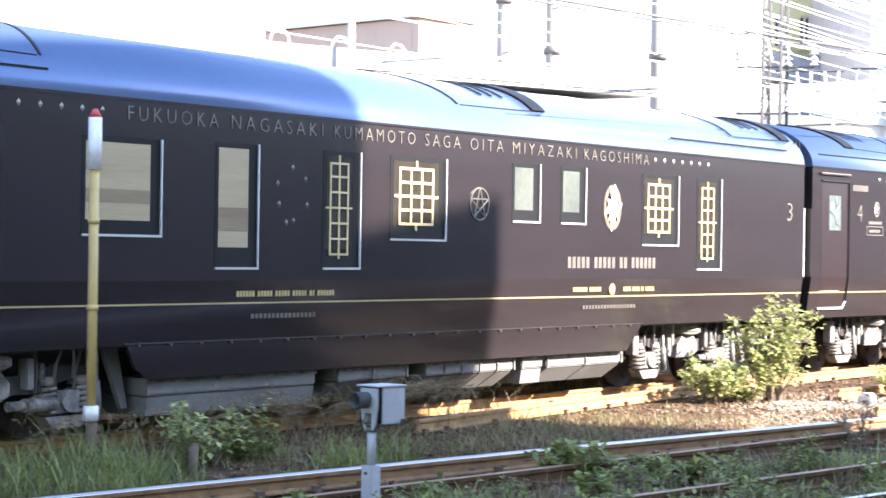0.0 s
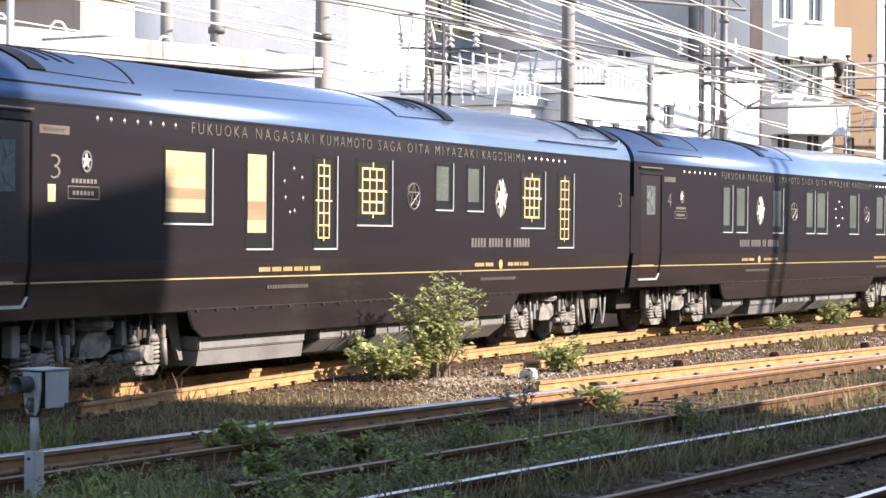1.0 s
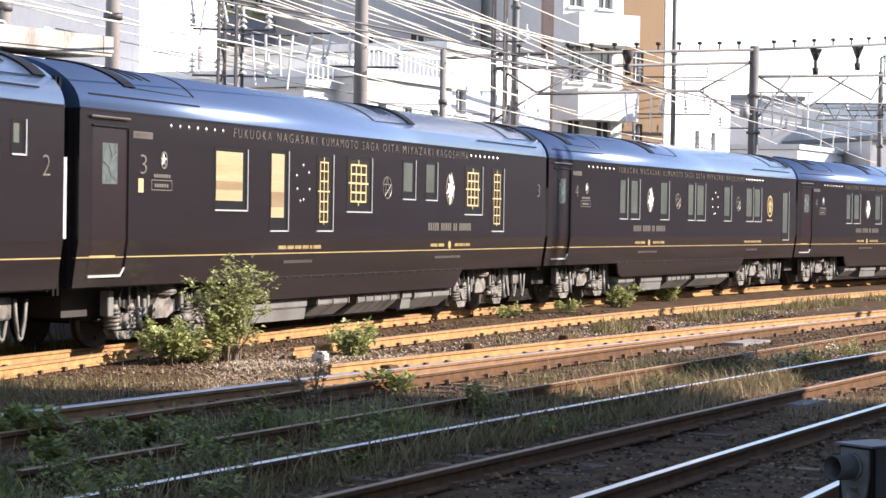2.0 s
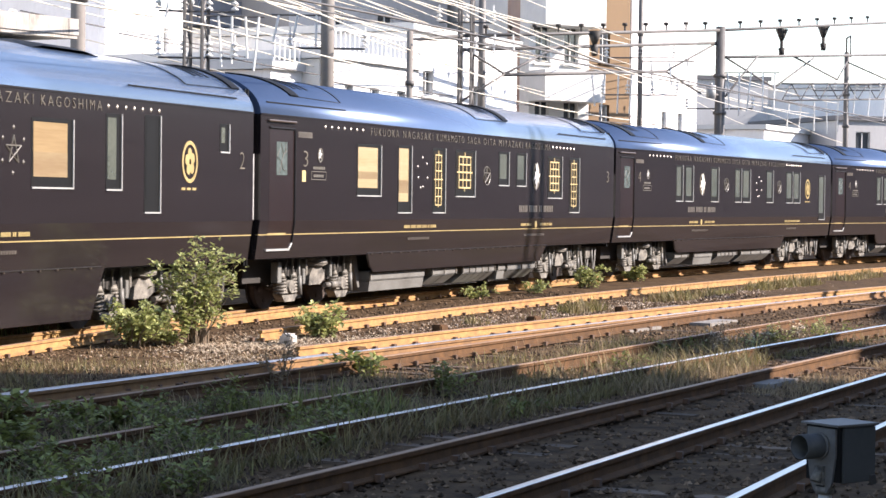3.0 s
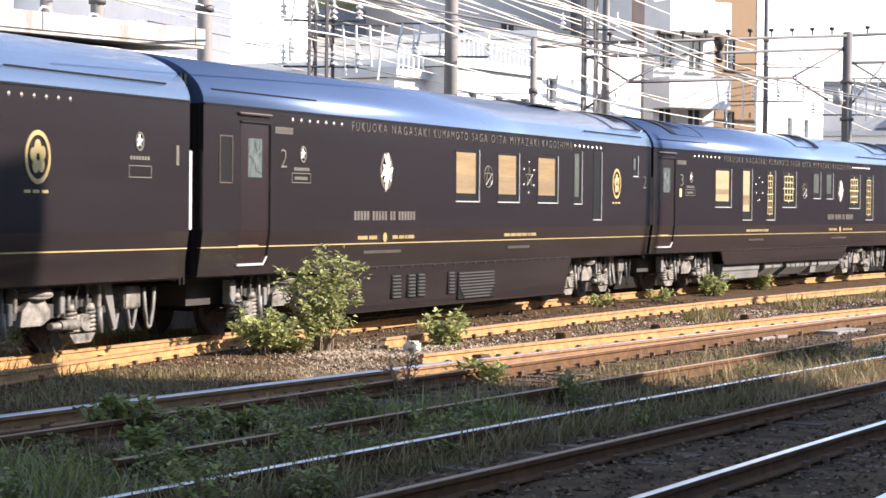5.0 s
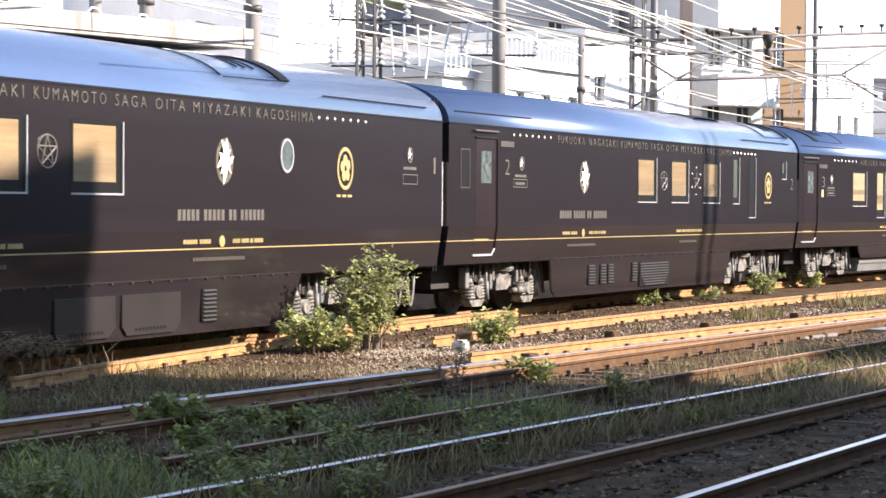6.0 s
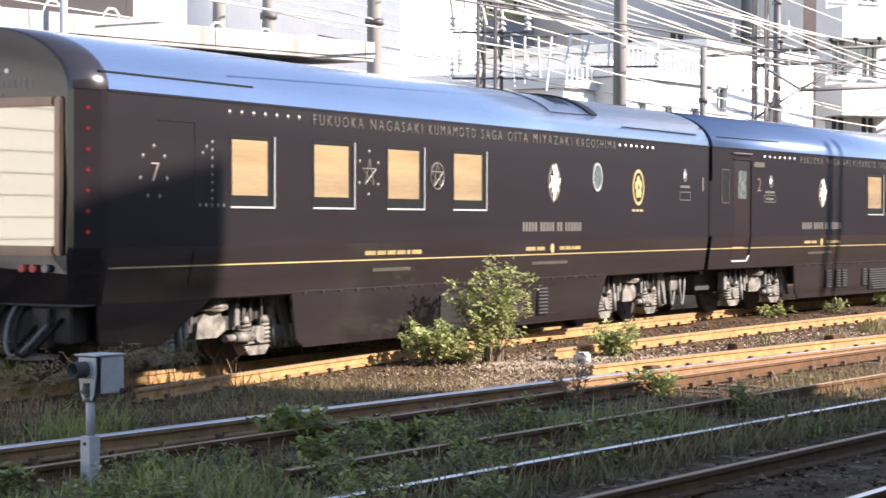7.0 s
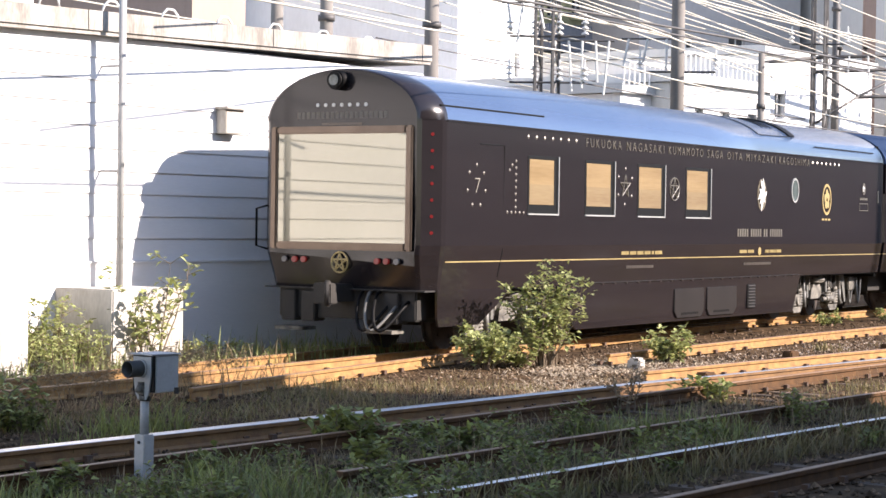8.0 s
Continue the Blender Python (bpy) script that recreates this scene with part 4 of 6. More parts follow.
        cyl(bm, (x - 0.012, 0.13 * math.cos(a), 1.33 + 0.14 * math.sin(a)), (x - 0.012, 0.13 * math.cos(b), 1.33 + 0.14 * math.sin(b)), 0.014, 5)
    part("round_badge", bm, M["gold"], car, "round gold star badge")
    # buffer beam, coupler, hoses, steps
    part("buffer_beam", bx(0.3, 0.6, -1.2, 1.2, 0.5, 0.97), M["under"], car, bevel=0.02)
    bm = bmesh.new()
    box(bm, -0.3, 0.4, -0.14, 0.14, 0.76, 1.02)
    box(bm, -0.42, -0.2, -0.2, 0.1, 0.74, 1.04)
    cyl(bm, (-0.4, -0.14, 0.7), (-0.4, -0.14, 1.08), 0.05, 10)
    part("coupler", bm, M["under"], car, "heavy dark coupler", bevel=0.02)
    for k in range(3):
        bm = bmesh.new()
        y = -0.3 - 0.14 * k
        tube(bm, [(0.3 - 0.5 * math.sin(math.pi * i / 10), y - 0.05 * i, 0.92 - 0.55 * math.sin(math.pi * i / 12) ** 2) for i in range(11)], 0.026, 6)
        part("hose", bm, M["equip"] if k == 1 else M["black"], car)
    for y in (-0.95, 0.6):
        part("step", bx(0.05, 0.4, y, y + 0.5, 0.32, 0.37), M["bogie"], car, "small metal step")
    for y in (0.5, 0.85, -0.95):
        part("end_box", bx(0.2, 0.5, y, y + 0.24, 0.45, 0.9), M["under"], car, bevel=0.015)
    bm = bmesh.new()
    tube(bm, [(0.2, 1.36, 2.15), (0.0, 1.42, 2.1), (0.0, 1.42, 1.55), (0.2, 1.36, 1.5)], 0.018, 6)
    part("grab_rail", bm, M["black"], car)


tail_end(c1)


def grille(car, u0, u1, z0, z1, cut=0.0):
    """Louvred opening in the skirt: a dark recess with tilted slats that catch the light; cut: slant of its lower corners."""
    y = flank(Z_BOT) + 0.01
    bm = bmesh.new()
    box(bm, u0, u1, y - 0.016, y + 0.03, z0, z1)
    g = part("grille", bm, M["black"], car, "louvred skirt grille")
    n = int((z1 - z0) / 0.055)
    for i in range(n):
        z = z0 + (z1 - z0) * (i + 0.3) / n
        inset = cut * max(0.0, 1 - (z - z0) / (0.45 * (z1 - z0)))
        bm = bmesh.new()
        vs = box(bm, u0 + 0.03 + inset, u1 - 0.03 - inset, y - 0.036, y - 0.012, z, z + 0.014)
        for v in vs:
            if v.co.y > y - 0.02:
                v.co.z += 0.012
        part("slat", bm, M["slat"], g)


M["slat"] = mat("dusty_louvre_metal", (0.05, 0.044, 0.04), 0.5, 0.0, (0.034, 0.03, 0.027), 4, 40, 0.05)
for u0, u1 in ((6.43, 6.8), (7.05, 7.38), (7.45, 7.77), (8.75, 9.05)):
    grille(c2, u0, u1, 0.41, 0.82)
grille(c2, 9.2, 10.9, 0.3, 0.8, 0.25)
grille(c1, 12.15, 12.55, 0.36, 0.82)
M["skirtgrey"] = mat("grey_access_panel", (0.024, 0.0205, 0.019), 0.3, 0.0, (0.018, 0.0155, 0.0145), 1.5, 30, 0.02)
for u0, u1 in ((8.74, 10.05), (10.2, 11.6)):
    y = flank(Z_BOT)
    bm = bmesh.new()
    outline = ((u0, 0.8), (u0, 0.4), (u0 + 0.12, 0.28), (u1 - 0.16, 0.28), (u1, 0.4), (u1, 0.8))
    a = [bm.verts.new((p, y - 0.012, q)) for p, q in outline]
    b = [bm.verts.new((p, y + 0.05, q)) for p, q in outline]
    bm.faces.new(a)
    bm.faces.new(b[::-1])
    for k in range(6):
        bm.faces.new((a[k], a[(k + 1) % 6], b[(k + 1) % 6], b[k]))
    sp = part("skirt_panel", bm, M["skirtgrey"], c1, "greyer access panel in the skirt")
    for k in range(9):
        part("slot", bx(u0 + 0.3 + 0.085 * k, u0 + 0.35 + 0.085 * k, y - 0.016, y, 0.33, 0.37), M["black"], sp)
for car in (c1, c2, c3, c4):
    y = flank(Z_BOT)
    bm = bmesh.new()
    box(bm, 4.7, 14.9, y - 0.014, y + 0.01, 0.962, 0.976)
    part("skirt_rail", bm, M["skirtgrey"], car)
    bm = bmesh.new()
    for k in range(22):
        u = 4.9 + 0.46 * k
        cyl(bm, (u, y - 0.03, 0.952), (u, y + 0.01, 0.952), 0.016, 6)
    tagged(part("rivet", bm, M["bronze"], car), kind="stuff")


# ---- white building behind the line ----
WALL_AT, WALL_TURN = Vector((25.9, 15.42, 0.0)), radians(-12)
WALL = Matrix.Translation(WALL_AT) @ Matrix.Rotation(WALL_TURN, 4, "Z")
wall = solo("wall_north", bx(-30, 6.88, 0.03, 9.0, -0.4, 4.55), M["siding"], "white sided wall of a long trackside building", "wall", WALL, kind="structure")
part("plinth", bx(-30, 6.9, -0.03, 0.028, -0.35, 1.27), M["siding"], wall, "smooth white plinth with a narrow ledge")
part("ledge", bx(-30, 6.9, -0.05, 0.028, 1.272, 1.3), M["siding"], wall)
zz = 1.304
while zz < 4.5:
    top = min(zz + 0.325, 4.54)
    bm = bmesh.new()
    vs = box(bm, -30, 6.9, -0.004, 0.03, zz, top - 0.02)
    for v in vs:
        if v.co.y < 0 and v.co.z > zz + 0.1:
            v.co.y += 0.014
    b = part("board", bm, M["siding"], wall)
    zz += 0.325
bm = bmesh.new()
box(bm, -30, 7.0, -0.16, 9.2, 4.6, 4.88)
box(bm, -30, 7.0, -0.13, 9.2, 4.54, 4.6)
M["oldconcrete"] = mat("stained_concrete", (0.46, 0.44, 0.4), 0.9, 0.0, (0.2, 0.18, 0.155), 2.5, 25, 0.3, stretch=(1, 1, 0.3))
fascia = solo("roof_slab", bm, M["oldconcrete"], "stained concrete roof edge of the white building", "roof edge", WALL @ Matrix.Translation((0, 0, 0.02)) @ Matrix.Rotation(radians(-1.2), 4, "Y"), kind="structure")
for i in range(8):
    part("joint", bx(-22 + i * 4.1, -21.985 + i * 4.1, -0.163, -0.1, 4.6, 4.882), M["black"], fascia)
for a0, a1 in ((-2.05, -0.6), (-5.6, -3.6)):
    solo("concrete_block", bx(a0, a1, -1.14, -0.01, -0.4, 0.94), M["concrete"], "sunlit pale concrete block against the wall", "concrete block", WALL, group="concrete blocks", bevel=0.02)
bm = bmesh.new()
cyl(bm, (-1.15, -0.4, 0.93), (-1.15, -0.4, 5.5), 0.055, 10)
pipe = solo("drain_pipe", bm, M["greybox"], "grey vertical pipe standing on a concrete block", "pipe", WALL)
for z in (2.6, 4.1):
    bm = bmesh.new()
    cyl(bm, (-1.15, -0.4, z), (-1.15, 0.03, z), 0.02, 6)
    part("bracket", bm, M["greybox"], pipe)
solo("buttress", bx(-7.35, -6.95, -0.3, -0.006, -0.4, 4.5), M["oldconcrete"], "stained concrete buttress against the white wall", "buttress", WALL, bevel=0.02)
bm = bmesh.new()
box(bm, 1.35, 1.78, -0.2, 0.0, 3.25, 3.62)
box(bm, 1.31, 1.82, -0.26, 0.0, 3.62, 3.66)
solo("vent_hood", bm, M["concrete"], "pale metal vent hood on the white wall", "vent hood", WALL, bevel=0.01)
# loops and insulators along the roof edge
for i in range(9):
    bm = bmesh.new()
    a = -4.5 + i * 1.25
    tube(bm, [(a + 0.2 * math.cos(t), 0.2, 4.88 + 0.22 * math.sin(t)) for t in (0, 0.6, 1.2, 1.9, 2.5, 3.14)], 0.02, 5)
    solo("cable_clip", bm, M["insul"], "pale cable hoop on the roof edge", "cable hoop", WALL, group="hoops on the roof edge")


# ---- stand-in buildings on the sunny side behind the camera, out of view, shaped to shade the ground ----
SHADE = Matrix.Rotation(math.atan2(SUN_TO.y, SUN_TO.x), 4, "Z")      # x runs towards the sun


def across(v0, v1, w0, w1, z0, z1, name, label, cat="building"):
    bm = bmesh.new()
    box(bm, v0, v1, w0, w1, z0, z1)
    ob = solo(name, bm, M["render"], label, cat, SHADE)
    return ob


M["render"] = mat("grey_render", (0.22, 0.21, 0.2), 0.85, 0.0, (0.16, 0.15, 0.145), 0.6, 12, 0.1)
across(20, 34, -60, 24.1, -0.2, 18.3, "station_building", "unseen grey building beside the line, shaped to cast its shade")
across(20.1, 34, -60, 21.4, 18.304, 21.2, "tower_block", "unseen upper step of the grey shading building")
# two unseen blocks added beyond the yard to shade its right-hand ground
across(45, 55, 27.5, 31, -0.2, 24.9, "office_building", "unseen narrow grey block added to shade the yard")
across(45, 55, 31.02, 42, -0.2, 21.75, "flat_block", "unseen wide grey block added to shade the yard")
# unseen row added so the train's side mirrors dark walls, not bright sky
for i in range(9):
    bm = bx(30 + 24 * i, 53.5 + 24 * i, -36, -24 - 1.5 * (i % 2), -0.2, 9.75 - 1.0 * (i % 3))
    solo("lineside_house", bm, M["render"], "unseen plain grey house added to darken the train's reflections", "building", group="houses across the yard")
bm = bmesh.new()
pv = Vector(SUN_TO) * 25 + Vector((44.9, 8.4, 0))
cyl(bm, (pv.x, pv.y, -0.3), (pv.x + 0.6, pv.y, 18), 0.2, 12, 0.16)
q = pv + Vector((-SUN_TO.y, SUN_TO.x, 0)) * 0.62
cyl(bm, (q.x, q.y, -0.3), (q.x + 0.6, q.y, 18), 0.12, 8)
for i in range(20):
    cyl(bm, (pv.x + 0.0375 * (0.3 + i * 0.85), pv.y, 0.3 + i * 0.85), (q.x + 0.0375 * (0.7 + i * 0.85), q.y, 0.7 + i * 0.85), 0.03, 5)
solo("signal_mast", bm, M["steel"], "twin legged steel mast beside the line", "mast")


# ---- town behind the line ----
def bearing(b, r, z=0.0):
    return Vector((math.sin(radians(b)) * r, math.cos(radians(b)) * r, z))


for nm, c, c2_ in (("w_white", (0.8, 0.79, 0.77), (0.7, 0.69, 0.67)), ("w_grey", (0.36, 0.36, 0.36), (0.3, 0.3, 0.3)), ("w_pale", (0.6, 0.6, 0.58), (0.52, 0.52, 0.5)), ("w_olive", (0.42, 0.41, 0.24), (0.36, 0.35, 0.2)), ("w_brown", (0.12, 0.07, 0.028), (0.1, 0.058, 0.023)), ("w_pink", (0.4, 0.28, 0.22), (0.34, 0.24, 0.19)), ("w_slate", (0.2, 0.22, 0.26), (0.17, 0.19, 0.22)), ("w_red", (0.45, 0.12, 0.09), (0.36, 0.1, 0.08)), ("w_dark", (0.1, 0.1, 0.105), (0.08, 0.08, 0.085))):
    M[nm] = mat(nm, c, 0.8, 0.0, c2_, 0.5, 8, 0.08, stretch=(1, 1, 0.4))
M["glassdark"] = mat("dark_window_glass", (0.03, 0.035, 0.04), 0.12, 0.0, (0.05, 0.055, 0.06), 0.5, 4, 0.0, coat=0.6)
M["winframe"] = mat("window_frame_paint", (0.6, 0.6, 0.58), 0.5, 0.0, None, 3, 20, 0.02)


def house(name, label, b0, r0, b1, r1, depth, z1, wall_m, wins=(), bands=(), rail_top=None, roof_m="w_pale"):
    """Building whose front runs between two bearings; wins: (from, to, z0, z1) along the front in fractions of its length."""
    if r1 is None:      # front parallel to the line
        r1 = r0 * (math.cos(radians(b0)) + 0.25 * math.sin(radians(b0))) / (math.cos(radians(b1)) + 0.25 * math.sin(radians(b1)))
    a, b = bearing(b0, r0), bearing(b1, r1)
    L = (b - a).length
    m = Matrix.Translation(a) @ Matrix.Rotation(math.atan2(b.y - a.y, b.x - a.x), 4, "Z")
    h = thing(name, label, "building", m, group="buildings behind the line")
    # front wall in pieces round the openings
    bm = bmesh.new()
    cuts = sorted({0.0, L, *[f * L for w in wins for f in w[:2]]})
    zs = sorted({-0.3, z1, *[z for w in wins for z in w[2:4]]})
    for u0, u1 in zip(cuts, cuts[1:]):
        for q0, q1 in zip(zs, zs[1:]):
            um, qm = (u0 + u1) / 2, (q0 + q1) / 2
            if not any(w[0] * L < um < w[1] * L and w[2] < qm < w[3] for w in wins):
                box(bm, u0, u1, 0, 0.25, q0, q1)
    bmesh.ops.remove_doubles(bm, verts=bm.verts, dist=0.0005)
    part("wall", bm, M[wall_m], h)
    part("rear_block", bx(0.0, L, 0.26, depth, -0.3, z1 - 0.02), M[wall_m], h)
    part("roof", bx(-0.15, L + 0.15, -0.15, depth + 0.1, z1, z1 + 0.25), M[roof_m], h)
    for w in wins:
        u0, u1 = w[0] * L, w[1] * L
        p = part("window", bx(u0, u1, 0.16, 0.2, w[2], w[3]), M["glassdark"], h)
        bm = bmesh.new()
        t = 0.05
        box(bm, u0, u1, 0.1, 0.158, w[2], w[2] + t)
        box(bm, u0, u1, 0.1, 0.158, w[3] - t, w[3])
        for u in (u0, (u0 + u1) / 2 - t / 2, u1 - t):
            box(bm, u, u + t, 0.1, 0.158, w[2] + t, w[3] - t)
        part("frame", bm, M["winframe"], p)
        part("sill", bx(u0 - 0.1, u1 + 0.1, -0.1, 0.02, w[2] - 0.08, w[2] - 0.004), M[wall_m], p)
    for f0, f1, q0, q1, mm in bands:
        bm = bmesh.new()
        box(bm, f0 * L, f1 * L, -1.1, -1.0, q0, q1)
        box(bm, f0 * L, f1 * L, -1.1, 0.0, q0 - 0.15, q0)
        box(bm, f0 * L, f0 * L + 0.1, -1.0, 0.0, q0, q1)
        part("balcony", bm, M[mm], h)
    if rail_top:
        z = z1 + 0.25
        bm = bmesh.new()
        n = int(L / 0.28)
        box(bm, 0, L, -0.12, -0.02, z + rail_top, z + rail_top + 0.08)
        rl = part("balustrade", bm, M["w_white"], h, "white roof balustrade")
        me = mesh_of("baluster", bx(-0.018, 0.018, -0.09, -0.05, z, z + rail_top), M["w_white"])
        for i in range(n + 1):
            o = new("baluster", me)
            o.parent = rl
            o.location = (0.05 + (L - 0.1) * i / n, 0, 0)
    return h


house("apartment_block", "white apartment block with red panels", 52.0, 58, 63.5, None, 12, 16, "w_white", [(0.3, 0.36, 6.5, 7.8), (0.5, 0.56, 6.5, 7.8)])
house("red_house", "house with faded red wall", 60.2, 52, 61.7, None, 6, 8.0, "w_pink")
house("grey_apartment_block", "shaded grey apartment block with small windows", 63.6, 72, 67.7, 74, 12, 15, "w_grey", [(0.3, 0.4, 5.4, 6.4), (0.62, 0.72, 5.4, 6.4), (0.2, 0.3, 8.2, 9.2)], [(0.0, 0.5, 7.3, 8.1, "w_white"), (0.55, 1.0, 7.3, 8.1, "w_white")])
house("white_house", "plain white house with two small windows", 67.75, 62, 69.95, None, 9, 14, "w_white", [(0.3, 0.38, 5.0, 5.9), (0.72, 0.8, 6.6, 7.4)])
house("olive_apartment_block", "olive apartment block with slate balconies", 69.9, 80, 73.0, 83, 12, 18, "w_olive", [(f, f + 0.1, z, z + 1.3) for z in (4.6, 7.4, 10.2) for f in (0.12, 0.34, 0.62, 0.84)], [(0.0, 1.0, z, z + 0.9, "w_slate") for z in (6.1, 8.9)])
house("low_house", "low white house with a dark window", 72.4, 56, 74.0, None, 7, 5.6, "w_white", [(0.25, 0.72, 4.5, 5.2)], rail_top=0.6)
house("grey_hall", "grey rendered hall with a white roof balustrade", 74.0, 57, 76.6, None, 9, 6.0, "w_pale", [(0.18, 0.27, 4.4, 5.3), (0.45, 0.55, 4.4, 5.3), (0.75, 0.85, 4.4, 5.3)], rail_top=0.55)
house("tall_grey_block", "tall grey building with few windows", 72.9, 76, 77.4, 79, 14, 17, "w_grey", [(0.55, 0.65, 8.2, 9.2), (0.25, 0.33, 8.2, 9.2)])
house("white_block", "bright white house with a small square window", 76.4, 64, 79.4, None, 10, 7.4, "w_white", [(0.1, 0.19, 5.4, 6.2), (0.55, 0.62, 5.0, 5.9)])
house("pale_block", "pale block with open balconies", 77.2, 84, 79.9, None, 12, 17, "w_white", [(0.2, 0.35, 8.4, 9.4)], [(0.0, 0.9, 7.6, 8.4, "w_white")])
house("pink_tower", "narrow pink rendered tower between blocks", 79.2, 75.5, 79.75, 75.6, 8, 16, "w_pink")
house("grey_balcony_block", "pale grey block with deep balconies and dark windows", 79.75, 75, 81.45, 76.5, 12, 20, "w_pale", [(f, f + 0.24, z, z + 1.4) for z in (4.4, 7.2, 10.0) for f in (0.1, 0.58)], [(0.0, 1.0, z, z + 1.0, "w_pale") for z in (5.9, 8.7)])
house("brown_block", "orange brown rendered block", 81.45, 76.6, 82.6, None, 5, 20, "w_brown", [(0.25, 0.5, 7.4, 8.7), (0.25, 0.5, 4.6, 5.8)])
house("white_tower", "bright white block with narrow windows", 82.65, 84, 84.5, None, 8, 18, "w_white", [(0.45, 0.52, 4.4, 6.0), (0.7, 0.77, 4.4, 6.0)])
house("dark_shed", "dark grey gabled house among the masts", 84.4, 120, 86.5, 121.5, 10, 9.4, "w_grey", [(0.2, 0.3, 5.5, 6.6), (0.55, 0.65, 5.5, 6.6)], roof_m="w_dark")
house("white_shop", "white shop with a striped front", 86.4, 105, 88.0, None, 8, 5.9, "w_white", [(0.1 + 0.11 * i, 0.16 + 0.11 * i, 4.0, 5.4) for i in range(8)])
house("far_grey_house", "far grey house behind the masts", 88.4, 110, 91.0, 113, 10, 6.6, "w_grey", [(0.2, 0.35, 5.0, 6.0)], roof_m="w_dark")
house("far_white_house", "far white house beyond the yard", 91.0, 120, 96.0, None, 10, 9, "w_white", [(0.2, 0.3, 5.0, 6.5), (0.6, 0.7, 5.0, 6.5)])


# ---- masts, portal beams and wires ----
def mast(b, r, z1, rad, m="polec", lattice=False, label="round concrete catenary mast"):
    p = bearing(b, r)
    mm = Matrix.Translation(p)
    if not lattice:
        bm = bmesh.new()
        cyl(bm, (0, 0, -0.4), (0, 0, z1), rad, 14, rad * 0.8)
        ob = solo("catenary_mast", bm, M[m], label, "catenary mast", mm, group="catenary masts")
        for z in (z1 * 0.62, z1 * 0.78):
            bm = bmesh.new()
            cyl(bm, (0, 0, z), (0, 0, z + 0.12), rad * 1.15, 14)
            part("band", bm, M["steel"], ob)
        return ob
    bm = bmesh.new()
    for sx in (-rad, rad):
        for sy in (-rad, rad):
            cyl(bm, (sx, sy, -0.4), (sx, sy, z1), 0.045, 5)
    ob = solo("lattice_mast", bm, M["steel"], "dark steel lattice mast", "catenary mast", mm, group="catenary masts")
    n = int(z1 / 0.7)
    for i in range(n):
        s = 1 if i % 2 else -1
        for sy in (-rad, rad):
            bm = bmesh.new()
            cyl(bm, (-rad * s, sy, i * 0.7), (rad * s, sy, i * 0.7 + 0.7), 0.025, 4)
            part("brace", bm, M["steel"], ob)
    return ob


mast(67, 41, 9.5, 0.17)
mast(64, 40, 9.5, 0.15)
mast(62.6, 41, 9, 0.15)
mast(74, 50, 12.474, 0.186)
mast(76.35, 50, 6.2, 0.1)
mast(70.3, 48, 9, 0.22, lattice=True)
mast(77.95, 63.44, 11.162, 0.195, lattice=True)
mast(78.4, 67.2, 11.611, 0.144, "steel", label="slim dark steel mast")
mast(82.9, 73.2, 12.992, 0.1, "steel", label="slim dark steel mast")
mast(85.15, 75.64, 8.6, 0.22, "steel", label="stout dark steel mast")
mast(88.65, 91.5, 8.844, 0.14, "steel", label="slim dark steel mast")


def girder(b0, r0, b1, r1, z0, z1, n, label="steel portal beam with diagonal bracing"):
    a, b = bearing(b0, r0), bearing(b1, r1)
    g = thing("portal_beam", label, "portal beam", Matrix.Translation((a.x, a.y, 0)), group="portal beams")
    for z in (z0, z1):
        bm = bmesh.new()
        cyl(bm, (0, 0, z), (b.x - a.x, b.y - a.y, z), 0.05, 6)
        part("chord", bm, M["steel"], g)
    for i in range(n):
        p, q = (b - a) * (i / n), (b - a) * ((i + 1) / n)
        lo, hi = (z0, z1) if i % 2 else (z1, z0)
        bm = bmesh.new()
        cyl(bm, (p.x, p.y, lo), (q.x, q.y, hi), 0.03, 5)
        part("diagonal", bm, M["steel"], g)
    return g


girder(74, 50, 79, 53.488, 7.939, 8.985, 3)


def portal(label, chords, braces, studs=(), slim=1.0):
    """Portal beam whose bars run through points given as (bearing, distance, height); studs: insulators standing on the first chord."""
    o = bearing(*chords[0][0][:2])
    g = thing("portal_beam", label, "portal beam", Matrix.Translation(o), group="portal beams")
    for name, runs, rad in (("chord", chords, 0.065 * slim), ("diagonal", braces, 0.04 * slim)):
        for run in runs:
            bm = bmesh.new()
            tube(bm, [bearing(*p) - o for p in run], rad, 6)
            part(name, bm, M["steel"], g)
    a, b = bearing(*chords[0][0]) - o, bearing(*chords[0][1]) - o
    for f in studs:
        q = a.lerp(b, f)
        bm = bmesh.new()
        cyl(bm, q, q + Vector((0, 0, 0.3)), 0.035, 6)
        cyl(bm, q + Vector((0, 0, 0.22)), q + Vector((0, 0, 0.32)), 0.09, 8)
        part("insulator", bm, M["under"], g)
    return g


portal("dark steel portal beam braced across the tracks",
       [[(77.82, 63.4, 7.2), (85.15, 75.6, 8.47)], [(76.4, 61.5, 6.9), (77.82, 63.4, 7.2)], [(77.82, 63.4, 6.76), (85.02, 75.6, 7.99)], [(79.01, 64, 6.02), (83.62, 73, 6.76)]],
       [[(77.84, 63.4, 5.15), (79.05, 64, 6.05)], [(79.05, 64, 6.05), (80.6, 67, 7.2)], [(80.6, 67, 7.2), (82.53, 71, 6.6)], [(83.62, 73, 6.76), (85.02, 75.6, 7.97)], [(83.62, 73, 6.76), (84.61, 75, 6.08)], [(77.9, 63.4, 6.8), (79.05, 64, 6.05)]],
       [0.08 + 0.085 * i for i in range(11)])
